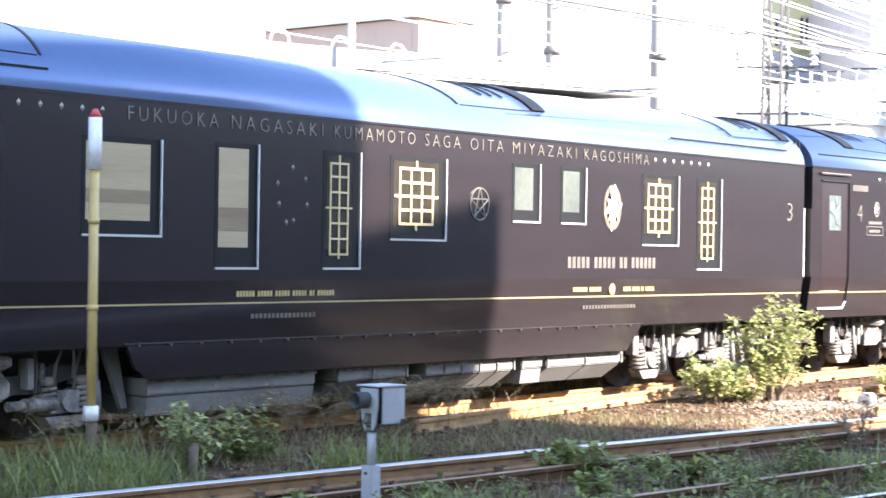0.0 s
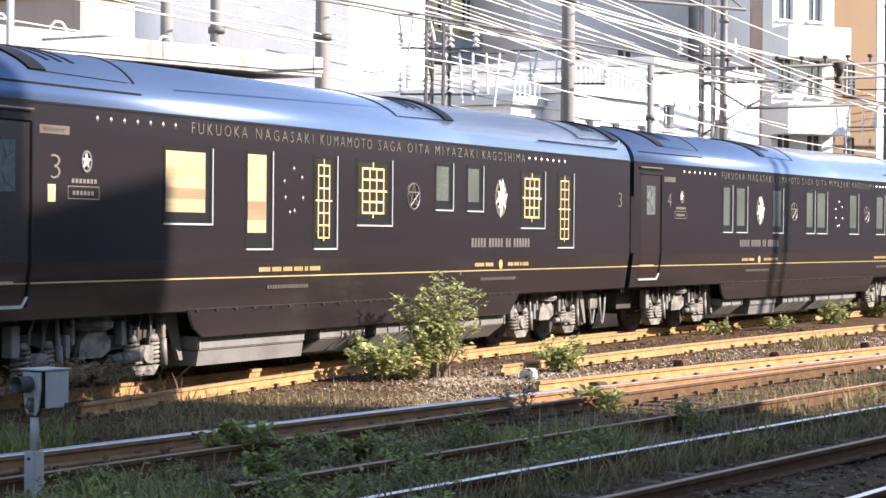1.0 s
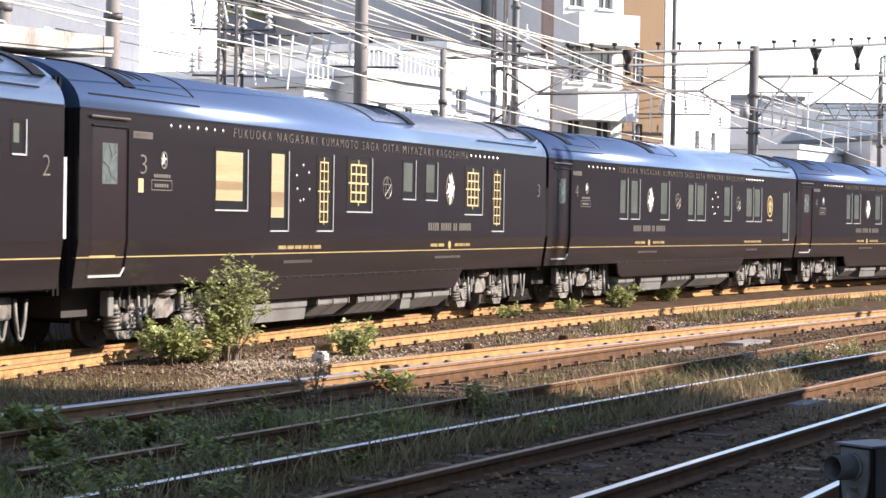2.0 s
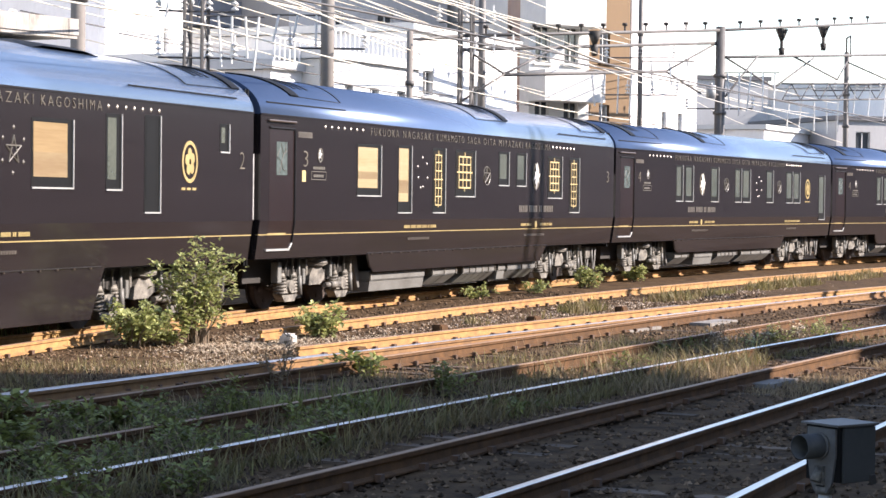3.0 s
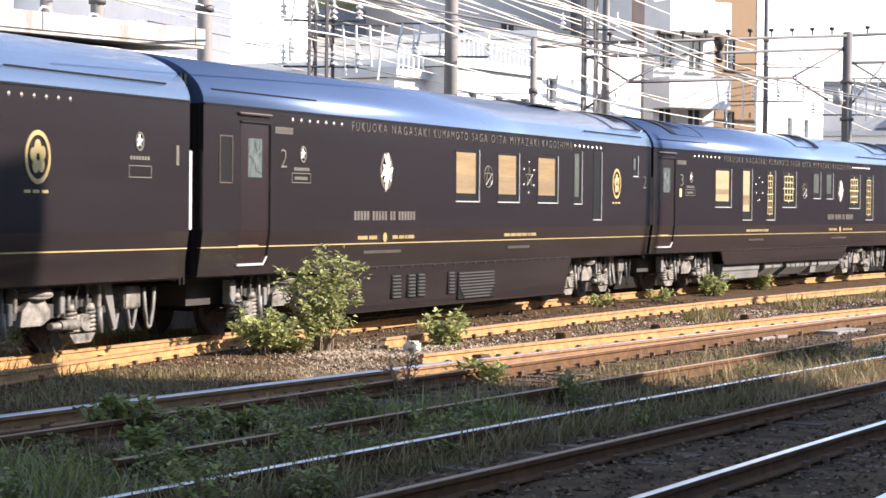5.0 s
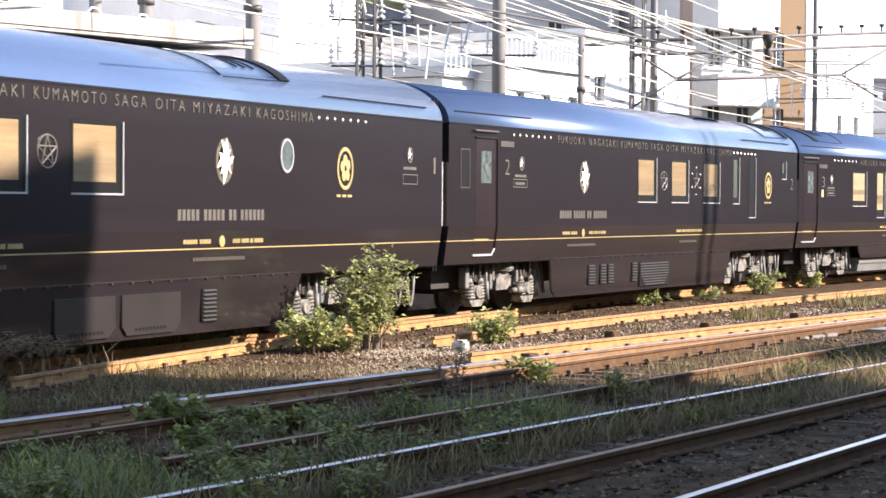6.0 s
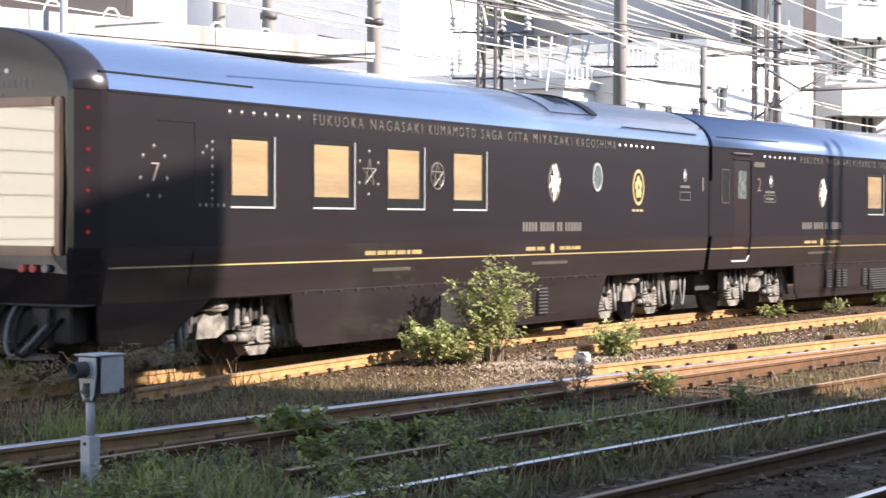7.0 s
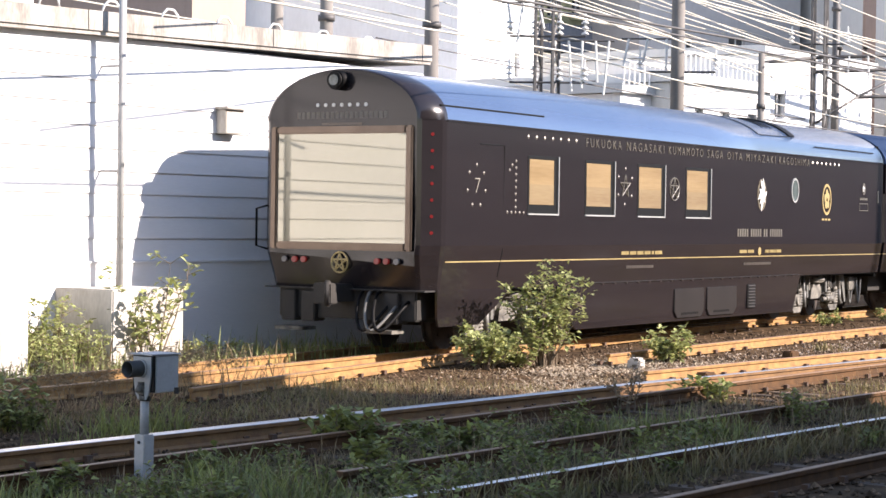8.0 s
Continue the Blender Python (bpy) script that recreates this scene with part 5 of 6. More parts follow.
portal("dark steel portal beam beyond the stout mast",
       [[(85.15, 75.6, 8.47), (89.7, 91.5, 10.15)], [(89.7, 91.5, 10.15), (92.5, 98, 10.9)], [(85.29, 75.6, 7.47), (89.72, 91.5, 8.72)], [(89.72, 91.5, 8.72), (92.5, 98, 9.3)]],
       [[(85.29, 75.6, 7.46), (86.66, 80, 6.59)], [(86.66, 80, 6.59), (87.74, 85, 8.11)], [(87.2, 82, 7.95), (88.4, 88, 7.4)], [(88.4, 88, 7.4), (88.66, 91.4, 8.4)], [(88.66, 91.4, 8.4), (89.9, 93, 7.6)], [(85.3, 75.6, 6.0), (86.2, 78, 7.7)]],
       [0.1 + 0.11 * i for i in range(8)])
zz = [(86.88 + 0.26 * i, 85 + 0.9 * i, 6.35 + 0.052 * i + (0.7 if i % 2 else 0.0)) for i in range(20)]
portal("slim zigzag lattice beam far along the line",
       [[(86.88, 85, 7.05), (91.9, 102, 8.05)], [(86.88, 85, 6.35), (91.9, 102, 7.35)]],
       [[p, q] for p, q in zip(zz, zz[1:])], slim=0.6)
for b, r, z0, z1 in ((86.85, 82, 8.0, 9.05), (88.0, 86, 8.5, 9.5), (81.6, 68.9, 7.0, 7.85)):
    bm = bmesh.new()
    cyl(bm, (0, 0, z1), (0, 0, z1 - 0.45), 0.26, 8, 0.08)
    cyl(bm, (0, 0, z1 - 0.45), (0, 0, z0), 0.07, 8)
    cyl(bm, (0, 0, z0 + 0.3), (0, 0, z0), 0.14, 8, 0.1)
    solo("hanging_insulator", bm, M["under"], "dark hanging insulator under a portal beam", "insulator", Matrix.Translation(bearing(b, r)), group="hanging insulators")
bm = bmesh.new()
tube(bm, [(0, 0, 8.6), (0, 0, 9.55), (1.2, 0.2, 9.55), (1.2, 0.2, 8.7)], 0.045, 6)
solo("wire_loop", bm, M["steel"], "bent steel loop on top of the slim mast", "loop", Matrix.Translation(bearing(88.75, 91.3)))


def run_wire(y20, z, slope=-0.03, x0=8, x1=110, r=0.016, m="wire", sag=0.25):
    bm = bmesh.new()
    pts = []
    span = 45.0
    n = 24
    for i in range(n + 1):
        x = x0 + (x1 - x0) * i / n
        f = ((x + 8) / span) % 1.0
        pts.append((x, y20 + slope * (x - 20), z - sag * 4 * f * (1 - f)))
    tube(bm, pts, r, 5)
    return solo("overhead_wire", bm, M[m], "thin bright overhead wire", "overhead wire", group="overhead wires")


WIRES = ((9.0, 5.6), (10.2, 6.4), (11.5, 5.9), (12.4, 7.3), (13.2, 6.2), (14.1, 5.3), (14.9, 6.9), (15.8, 6.0), (16.6, 7.8), (17.5, 5.5), (18.6, 6.6), (19.5, 7.4), (20.6, 5.8), (21.8, 6.9), (23.0, 6.2), (24.5, 7.6), (15.3, 8.2), (16.1, 8.6), (17.0, 9.0), (18.0, 8.3), (18.9, 8.9), (19.9, 9.3), (21.2, 8.7), (22.4, 9.4), (13.8, 7.7), (12.9, 8.0))
for i, (y, z) in enumerate(WIRES):
    near = math.sqrt(max(64.0, (7.3 * (z - 2.2)) ** 2 - y * y)) if y < 16 else 8
    run_wire(y, z, -0.03 + 0.02 * ((i * 7) % 5 - 2), near, r=0.014 + 0.003 * (i % 3))
for i in range(12):      # feeders over the far yard
    run_wire(17.5 + 0.9 * i, 5.2 + 0.6 * ((i * 5) % 7), -0.13 - 0.02 * (i % 3), 48, 150, 0.02, "wire" if i % 3 else "steel", 0.35)
for y, z in ((12.0, 5.3), (17.0, 6.2)):
    run_wire(y, z, -0.2, 20, r=0.022, m="steel", sag=0.1)


def arm(b, r, z, db, n=3):
    """Crossarm on the mast at bearing b carrying upright insulators."""
    p = bearing(b, r)
    side = (bearing(b + 1, r) - p).normalized()
    bm = bmesh.new()
    cyl(bm, side * -db + Vector((0, 0, z)), side * db + Vector((0, 0, z)), 0.03, 6)
    g = solo("crossarm", bm, M["steel"], "steel crossarm with pale porcelain insulators", "crossarm", Matrix.Translation(p), group="crossarms")
    for k in range(n):
        q = side * (-db + 2 * db * k / (n - 1)) + Vector((0, 0, z + 0.05))
        bm = bmesh.new()
        for i in range(3):
            cyl(bm, q + Vector((0, 0, 0.13 * i)), q + Vector((0, 0, 0.13 * i + 0.06)), 0.1, 10, 0.05)
        cyl(bm, q, q + Vector((0, 0, 0.5)), 0.025, 6)
        part("insulator", bm, M["insul"], g)


for b, r, z, db, n in ((70.3, 48, 5.3, 0.9, 4), (70.3, 48, 6.4, 0.9, 4), (74, 50, 5.73, 0.93, 3), (77.95, 63.44, 7.624, 0.854, 3), (82.9, 73.2, 5.916, 1.342, 4), (82.9, 73.2, 7.258, 1.22, 3), (85.15, 75.64, 5.55, 1.22, 3), (88.65, 91.5, 7.136, 1.464, 4)):
    arm(b, r, z, db, n)
for b, r, z, s in ((84.9, 75.0, 5.9, 0.3),):
    bm = bmesh.new()
    cyl(bm, (0, 0, 0), (0, 0, s * 1.6), s * 0.6, 12)
    cyl(bm, (0, 0, s * 1.6), (0, 0, s * 1.9), s * 0.2, 8)
    solo("transformer", bm, M["greybox"], "grey drum transformer fixed beside a mast", "transformer", Matrix.Translation(bearing(b, r, z)), group="transformers")
    # bracket that holds it to the mast
    bm = bmesh.new()
    cyl(bm, (0, 0, s * 0.5), bearing(85.15, 75.64) - bearing(b, r) + Vector((0, 0, s * 0.5)), 0.05, 6)
    solo("bracket_arm", bm, M["steel"], "dark steel bracket arm on the mast", "bracket", Matrix.Translation(bearing(b, r, z)), group="bracket arms")


# pale rods and hangers on the masts
def hangers(b, r, z0, z1, spread, n, seed):
    rng = random.Random(seed)
    p = bearing(b, r)
    side = (bearing(b + 1, r) - p).normalized()
    bm = bmesh.new()
    cyl(bm, Vector((0, 0, z1)), side * spread + Vector((0, 0, z1)), 0.025, 6)
    g = solo("hanger_arm", bm, M["steel"], "thin steel arm with pale insulated rods", "hanger arm", Matrix.Translation(p), group="hanger arms")
    for i in range(n):
        f = (i + 0.6) / n
        q = side * spread * f
        bm = bmesh.new()
        cyl(bm, q + Vector((0, 0, z1)), q + side * rng.uniform(-0.15, 0.15) + Vector((0, 0, z0 + rng.uniform(0, 0.4))), 0.035, 6)
        part("rod", bm, M["insul"], g)


hangers(70.3, 48, 5, 6.3, 1.6, 5, 1)
hangers(70.3, 48, 6.2, 7.2, -1.1, 3, 2)
hangers(77.95, 63.44, 6.404, 7.258, 1.708, 3, 3)
hangers(82.9, 73.2, 5.184, 6.77, -1.952, 4, 4)
hangers(82.9, 73.2, 5.916, 7.136, 1.952, 3, 5)
hangers(85.15, 75.64, 5.184, 6.892, 2.196, 5, 6)
hangers(88.65, 91.5, 5.184, 6.892, -2.684, 5, 7)
hangers(88.65, 91.5, 5.672, 7.38, 2.684, 4, 8)
hangers(74, 50, 5.613, 6.544, -1.395, 3, 9)


# ---- trackside things ----
M["darkgrey"] = mat("dark_hood_paint", (0.035, 0.035, 0.034), 0.55, 0.0, (0.055, 0.054, 0.05), 4, 40, 0.08, spec=0.3)


def dwarf_signal(x, y, turn, label, body="greybox", trim="greybox", z=-0.2):
    g = thing("dwarf_signal", label, "railway signal", Matrix.Translation((x, y, z)) @ Matrix.Rotation(turn, 4, "Z"), group="dwarf signals")
    part("lower_post", bx(-0.055, 0.055, -0.06, 0.06, -0.05, 0.42), M["greybox"], g, "square pale grey lower post", bevel=0.008)
    part("foot_plate", bx(-0.11, 0.11, -0.1, 0.1, -0.03, 0.012), M["greybox"], g)
    for z in (0.1, 0.36):
        bm = bmesh.new()
        cyl(bm, (-0.066, 0, z), (-0.05, 0, z), 0.014, 6)
        part("bolt", bm, M["under"], g)
    bm = bmesh.new()
    cyl(bm, (0, 0, 0.4), (0, 0, 0.74), 0.036, 12)
    part("upper_post", bm, M["greybox"], g)
    bm = bmesh.new()
    cyl(bm, (0, 0, 0.69), (0, 0, 0.73), 0.05, 12)
    part("clamp", bm, M["bogie"], g)
    box_ = part("box", bx(0.0, 0.25, -0.125, 0.125, 0.755, 1.05), M[body], g, "metal lamp box", bevel=0.008)
    part("latch", bx(0.2, 0.235, -0.14, -0.122, 0.74, 0.79), M["under"], box_)
    part("lid", bx(-0.05, 0.262, -0.135, 0.135, 1.052, 1.064), M[trim], g, "overhanging flat metal lid", bevel=0.003)
    # front: dark plate, pale trapezoid bracket that narrows to the post
    part("face", bx(-0.018, -0.002, -0.12, 0.12, 0.76, 1.048), M["black"], g)
    bm = bmesh.new()
    outline = ((-0.1, 1.04), (0.1, 1.04), (0.1, 0.9), (0.075, 0.75), (0.045, 0.7), (-0.045, 0.7), (-0.075, 0.75), (-0.1, 0.9))
    a = [bm.verts.new((-0.034, p, q)) for p, q in outline]
    b = [bm.verts.new((-0.02, p, q)) for p, q in outline]
    bm.faces.new(a)
    bm.faces.new(b[::-1])
    for k in range(8):
        bm.faces.new((a[k], a[(k + 1) % 8], b[(k + 1) % 8], b[k]))
    bk = part("bracket", bm, M[trim], g, "pale bracket plate under the lens")
    bm = bmesh.new()
    cyl(bm, (-0.075, 0.0, 0.76), (-0.045, 0.0, 0.83), 0.03, 10, 0.018)
    box(bm, -0.05, -0.034, -0.03, 0.03, 0.74, 0.84)
    part("cable_gland", bm, M["bogie"], bk)
    part("slot", bx(-0.037, -0.033, -0.03, 0.03, 0.725, 0.74), M["black"], bk)
    bm = bmesh.new()
    n, c, zc = 22, 0.012, 0.945
    rings = []
    for k, r in ((-0.034, 0.066), (-0.18, 0.066), (-0.18, 0.06), (-0.05, 0.056)):
        rings.append([(k, c + r * math.cos(2 * math.pi * i / n), zc + r * math.sin(2 * math.pi * i / n)) for i in range(n)])
    loft(bm, rings)
    hood = part("lens_hood", bm, M["darkgrey"], g, "round dark hood over the lens")
    bm = bmesh.new()
    cyl(bm, (-0.05, c, zc), (-0.036, c, zc), 0.074, 22)
    part("collar", bm, M[trim], hood)
    bm = bmesh.new()
    cyl(bm, (-0.075, c, zc), (-0.05, c, zc), 0.035, 16, 0.054)
    part("lens", bm, M["etched"], hood)
    return g


M["midgrey"] = mat("worn_grey_metal", (0.12, 0.115, 0.105), 0.6, 0.0, (0.075, 0.07, 0.065), 5, 40, 0.1)
M["darkbox"] = mat("dark_cabinet_paint", (0.035, 0.037, 0.036), 0.5, 0.0, (0.05, 0.05, 0.048), 4, 40, 0.08)
dwarf_signal(13.79, 8.28, radians(-16), "grey dwarf signal with hooded lens on a post among weeds")
dwarf_signal(10.73, 0.33, radians(-42), "dark grey dwarf signal with hooded lens beside a shiny rail", "darkbox", "midgrey", -0.255)

post = thing("marker_post", "faded yellow marker post with white head and red cap", "marker post", Matrix.Translation((14.62, 11.8, -0.25)))
bm = bmesh.new()
cyl(bm, (0, 0, 0), (0.01, 0, 0.62), 0.06, 10, 0.05)
part("stub", bm, M["sleeper"], post, "dark weathered lower stub")
bm = bmesh.new()
cyl(bm, (0, 0, 0.58), (0, 0, 0.72), 0.07, 12)
part("collar", bm, M["insul"], post)
bm = bmesh.new()
cyl(bm, (0, 0, 0.6), (0, 0, 2.95), 0.045, 12)
for z in (1.6, 2.4):
    cyl(bm, (0, 0, z), (0, 0, z + 0.05), 0.055, 12)
part("pole", bm, M["yellow"], post)
bm = bmesh.new()
cyl(bm, (0, 0, 2.9), (0, 0, 3.38), 0.062, 14)
part("head", bm, M["insul"], post, "white plastic head")
bm = bmesh.new()
cyl(bm, (0, 0, 3.38), (0, 0, 3.46), 0.062, 14, 0.02)
part("cap", bm, M["redpaint"], post, "red cap")
for x, y in ((15.1, 11.0), (15.4, 11.2)):
    bm = bmesh.new()
    cyl(bm, (0, 0, -0.1), (0.02, 0, 0.3), 0.04, 8)
    solo("timber_stub", bm, M["sleeper"], "short weathered stub in the weeds", "stub", Matrix.Translation((x, y, -0.2)), group="stubs")
solo("pale_stone", bx(-0.14, 0.14, -0.1, 0.1, -0.05, 0.14), M["concrete"], "pale broken concrete lump beside the rail", "stone", Matrix.Translation((28.4, 8.7, -0.16)), bevel=0.03)
# flat concrete trough covers and point-rod boxes
for x, y, sx in ((24.0, 1.4, 0.5), (33.5, 4.2, 0.7), (36.0, 3.1, 0.7), (40.5, 4.4, 0.9)):
    solo("trough_cover", bx(-sx, sx, -0.2, 0.2, -0.06, 0.03), M["polec"], "grey concrete trough cover lying in the ballast", "trough cover", Matrix.Translation((x, y, -0.15)) @ Matrix.Rotation(-0.27, 4, "Z"), group="trough covers", bevel=0.01)
for x, y in ((26.2, 7.05), (29.6, 5.75), (31.5, 7.1), (34.5, 6.1), (38.5, 5.1)):
    solo("joint_block", bx(-0.13, 0.13, -0.09, 0.09, -0.1, 0.06), M["oldrust"], "brown rail joint block", "rail joint", Matrix.Translation((x, y, -0.08)) @ Matrix.Rotation(-0.27, 4, "Z"), group="rail joints", bevel=0.02)


M["straw"] = mat("pale_straw", (0.5, 0.42, 0.3), 0.8, 0.0, (0.36, 0.27, 0.18), 3, 30, 0.05, island=0.35)


# ---- loose stones ----
def stones():
    rng = random.Random(7)
    bm_v, bm_f = [], []
    for _ in range(44000):
        x = 8 + 40 * rng.random() ** 1.5
        y = rng.uniform(-1.5, 13.5) - 0.24 * (x - 20) * 0.8
        r = rng.uniform(0.011, 0.034) * (1.5 if rng.random() < 0.06 else 1)
        z = ground_z(x, y) + r * 0.25
        b = len(bm_v)
        a = rng.random() * 6.28
        for dx, dy, dz in ((1, 0, 0), (0, 1, 0), (-1, 0, 0), (0, -1, 0), (0, 0, 0.8), (0, 0, -0.6)):
            k = r * rng.uniform(0.65, 1.25)
            bm_v.append((x + k * (dx * math.cos(a) - dy * math.sin(a)) + 0.2 * r, y + k * (dx * math.sin(a) + dy * math.cos(a)), z + k * dz))
        for f in ((0, 1, 4), (1, 2, 4), (2, 3, 4), (3, 0, 4), (1, 0, 5), (2, 1, 5), (3, 2, 5), (0, 3, 5)):
            bm_f.append(tuple(b + i for i in f))
    me = bpy.data.meshes.new("ballast_stones")
    me.from_pydata(bm_v, [], bm_f)
    me.materials.append(M["stone"])
    return tagged(new("ballast_stones", me), "loose brown and grey ballast stones", "ballast", kind="stuff")


stones()


def pale_chips():
    """Pale broken stone lying in patches between the sunlit rails."""
    rng = random.Random(17)
    vs, fs = [], []
    for cx, cy, sx, sy, n in ((41.5, 5.6, 3.2, 0.35, 900), (36.5, 6.4, 3.0, 0.3, 600), (46.5, 4.4, 3.5, 0.4, 800), (28.2, 9.2, 1.6, 0.5, 450), (33.0, 7.9, 3.0, 0.3, 500)):
        for _ in range(n):
            t = rng.gauss(0, 1)
            x, y = cx + sx * t, cy - 0.29 * sx * t + rng.gauss(0, sy)
            r, z = rng.uniform(0.012, 0.036), ground_z(x, y)
            b = len(vs)
            for k in range(4):
                q = 1.57 * k + rng.uniform(-0.5, 0.5)
                vs.append((x + r * math.cos(q), y + r * math.sin(q), z - 0.005))
            vs.append((x + r * rng.uniform(-0.3, 0.3), y + r * rng.uniform(-0.3, 0.3), z + r * rng.uniform(0.4, 0.9)))
            fs += [(b + k, b + (k + 1) % 4, b + 4) for k in range(4)]
    me = bpy.data.meshes.new("pale_stone_chips")
    me.from_pydata(vs, [], fs)
    me.materials.append(M["chips"])
    return tagged(new("pale_stone_chips", me), "pale broken stone chips between the rails", "stones", kind="stuff")


M["chips"] = mat("pale_stone_chips", (0.33, 0.27, 0.21), 0.9, 0.0, (0.19, 0.14, 0.1), 5, 50, 0.3, island=0.65, spec=0.2)
pale_chips()


# ---- plants ----
def blades(name, label, spots, m, seed, lean=0.35, width=0.005):
    """Grass blades: each a bent strip of three triangles. spots: (x, y, height)."""
    rng = random.Random(seed)
    vs, fs = [], []
    for x, y, h in spots:
        a = rng.random() * 6.28
        dx, dy = math.cos(a), math.sin(a)
        h *= 0.45 + 0.75 * rng.random() ** 1.5
        l = h * lean * rng.uniform(0.1, 1.7)
        w = width * rng.uniform(0.5, 1.3)
        z = ground_z(x, y) - 0.012
        b = len(vs)
        vs += [(x - dy * w, y + dx * w, z), (x + dy * w, y - dx * w, z), (x + dx * l * 0.4 - dy * w * 0.8, y + dy * l * 0.4 + dx * w * 0.8, z + h * 0.6), (x + dx * l * 0.4 + dy * w * 0.8, y + dy * l * 0.4 - dx * w * 0.8, z + h * 0.6), (x + dx * l, y + dy * l, z + h)]
        fs += [(b, b + 1, b + 3, b + 2), (b + 2, b + 3, b + 4)]
    me = bpy.data.meshes.new(name)
    me.from_pydata(vs, [], fs)
    me.materials.append(M[m])
    return tagged(new(name, me), label, "grass", kind="stuff")


def scatter(n, box4, h0, h1, seed, skew=-0.25, thresh=-0.15, sc=0.8):
    """Clumped random spots in x0..x1 and, at x = 20, y0..y1, the band turning with the tracks."""
    rng = random.Random(seed)
    x0, x1, y0, y1 = box4
    out = []
    tries = 0
    while len(out) < n and tries < n * 12:
        tries += 1
        x, yy = rng.uniform(x0, x1), rng.uniform(y0, y1)
        y = yy + skew * (x - 20) - 0.001 * (x - 20) ** 2
        c = noise.noise((x * sc, y * sc, seed * 3.1))
        if c < thresh + rng.uniform(-0.15, 0.15):
            continue
        out.append((x, y, rng.uniform(h0, h1) * (0.7 + 0.8 * max(c, 0))))
    return out


# shaded green strips between the near tracks
blades("grass_between_tracks", "dim green weeds and grass between the rails", scatter(8000, (9, 19.5, 4.0, 6.95), 0.04, 0.2, 1, thresh=0.0) + scatter(2600, (19, 31, 4.0, 6.95), 0.04, 0.2, 71, thresh=0.2, sc=0.9), "grass", 11, 0.95, 0.006)
blades("grass_by_second_track", "thin grass along the disused track", scatter(1800, (10, 20, 2.7, 4.0), 0.05, 0.16, 2, thresh=0.1) + scatter(1000, (20, 34, 3.3, 4.0), 0.05, 0.16, 72, thresh=0.15), "grass", 12, 0.95, 0.006)
blades("tall_thin_weeds", "tall thin brownish weed stems between rails", scatter(1500, (9, 34, 3.9, 6.95), 0.18, 0.5, 41, thresh=-0.1), "dry", 42, 0.35, 0.0035)
blades("green_weeds", "fresh green weeds between the rails", scatter(5000, (9, 20, 4.2, 6.9), 0.08, 0.32, 3, thresh=0.15, sc=0.7), "leafdark", 13, 0.7, 0.007)
blades("dry_grass", "dry straw coloured grass tufts", scatter(1500, (21.5, 26, 3.05, 3.9), 0.08, 0.28, 4) + scatter(1400, (22.5, 28, 1.6, 2.3), 0.06, 0.2, 5) + scatter(3000, (12, 26, 8.5, 11.4), 0.03, 0.16, 6, skew=-0.14, thresh=0.0) + scatter(1500, (9, 30, 3.9, 6.95), 0.05, 0.25, 40, thresh=0.1), "dry", 14, 0.7)
blades("rank_weeds", "grey green rank weeds round a marker post", scatter(3600, (11.5, 17.5, 9.6, 11.9), 0.15, 0.5, 77, skew=-0.1, thresh=0.0), "leafdark", 78, 0.7, 0.007)
blades("lineside_weeds", "grey green lineside weeds", scatter(5200, (12, 24, 8.7, 11.5), 0.05, 0.22, 7, skew=-0.12, thresh=0.05), "grass", 15, 1.1, 0.006)
blades("tall_dry_stems", "tall dry grass stems with drooping heads", scatter(420, (14, 22.5, 11.3, 12.0), 0.3, 0.7, 8, skew=-0.08), "dry", 16, 0.8, 0.006)
blades("far_green_tufts", "green tufts along the train's track", scatter(5200, (34, 66, 9.2, 9.9), 0.08, 0.34, 9, skew=-0.17, thresh=0.08, sc=0.5), "grass", 17, 0.5, 0.012)
blades("wall_foot_grass", "sunlit tall grass at the foot of the white wall", [(WALL @ Vector((random.uniform(-6, 4), random.uniform(-2.4, -0.05), 0))).to_tuple()[:2] + (random.uniform(0.1, 0.42) * (1.5 if random.random() < 0.1 else 0.8),) for _ in range(3600)], "leaf", 18, 0.4, 0.01)
blades("wall_foot_straw", "sunlit straw at the foot of the white wall", [(WALL @ Vector((random.uniform(-3.5, 4), random.uniform(-2.4, -1.2), 0))).to_tuple()[:2] + (random.uniform(0.2, 0.6),) for _ in range(260)], "dry", 19, 0.4, 0.008)


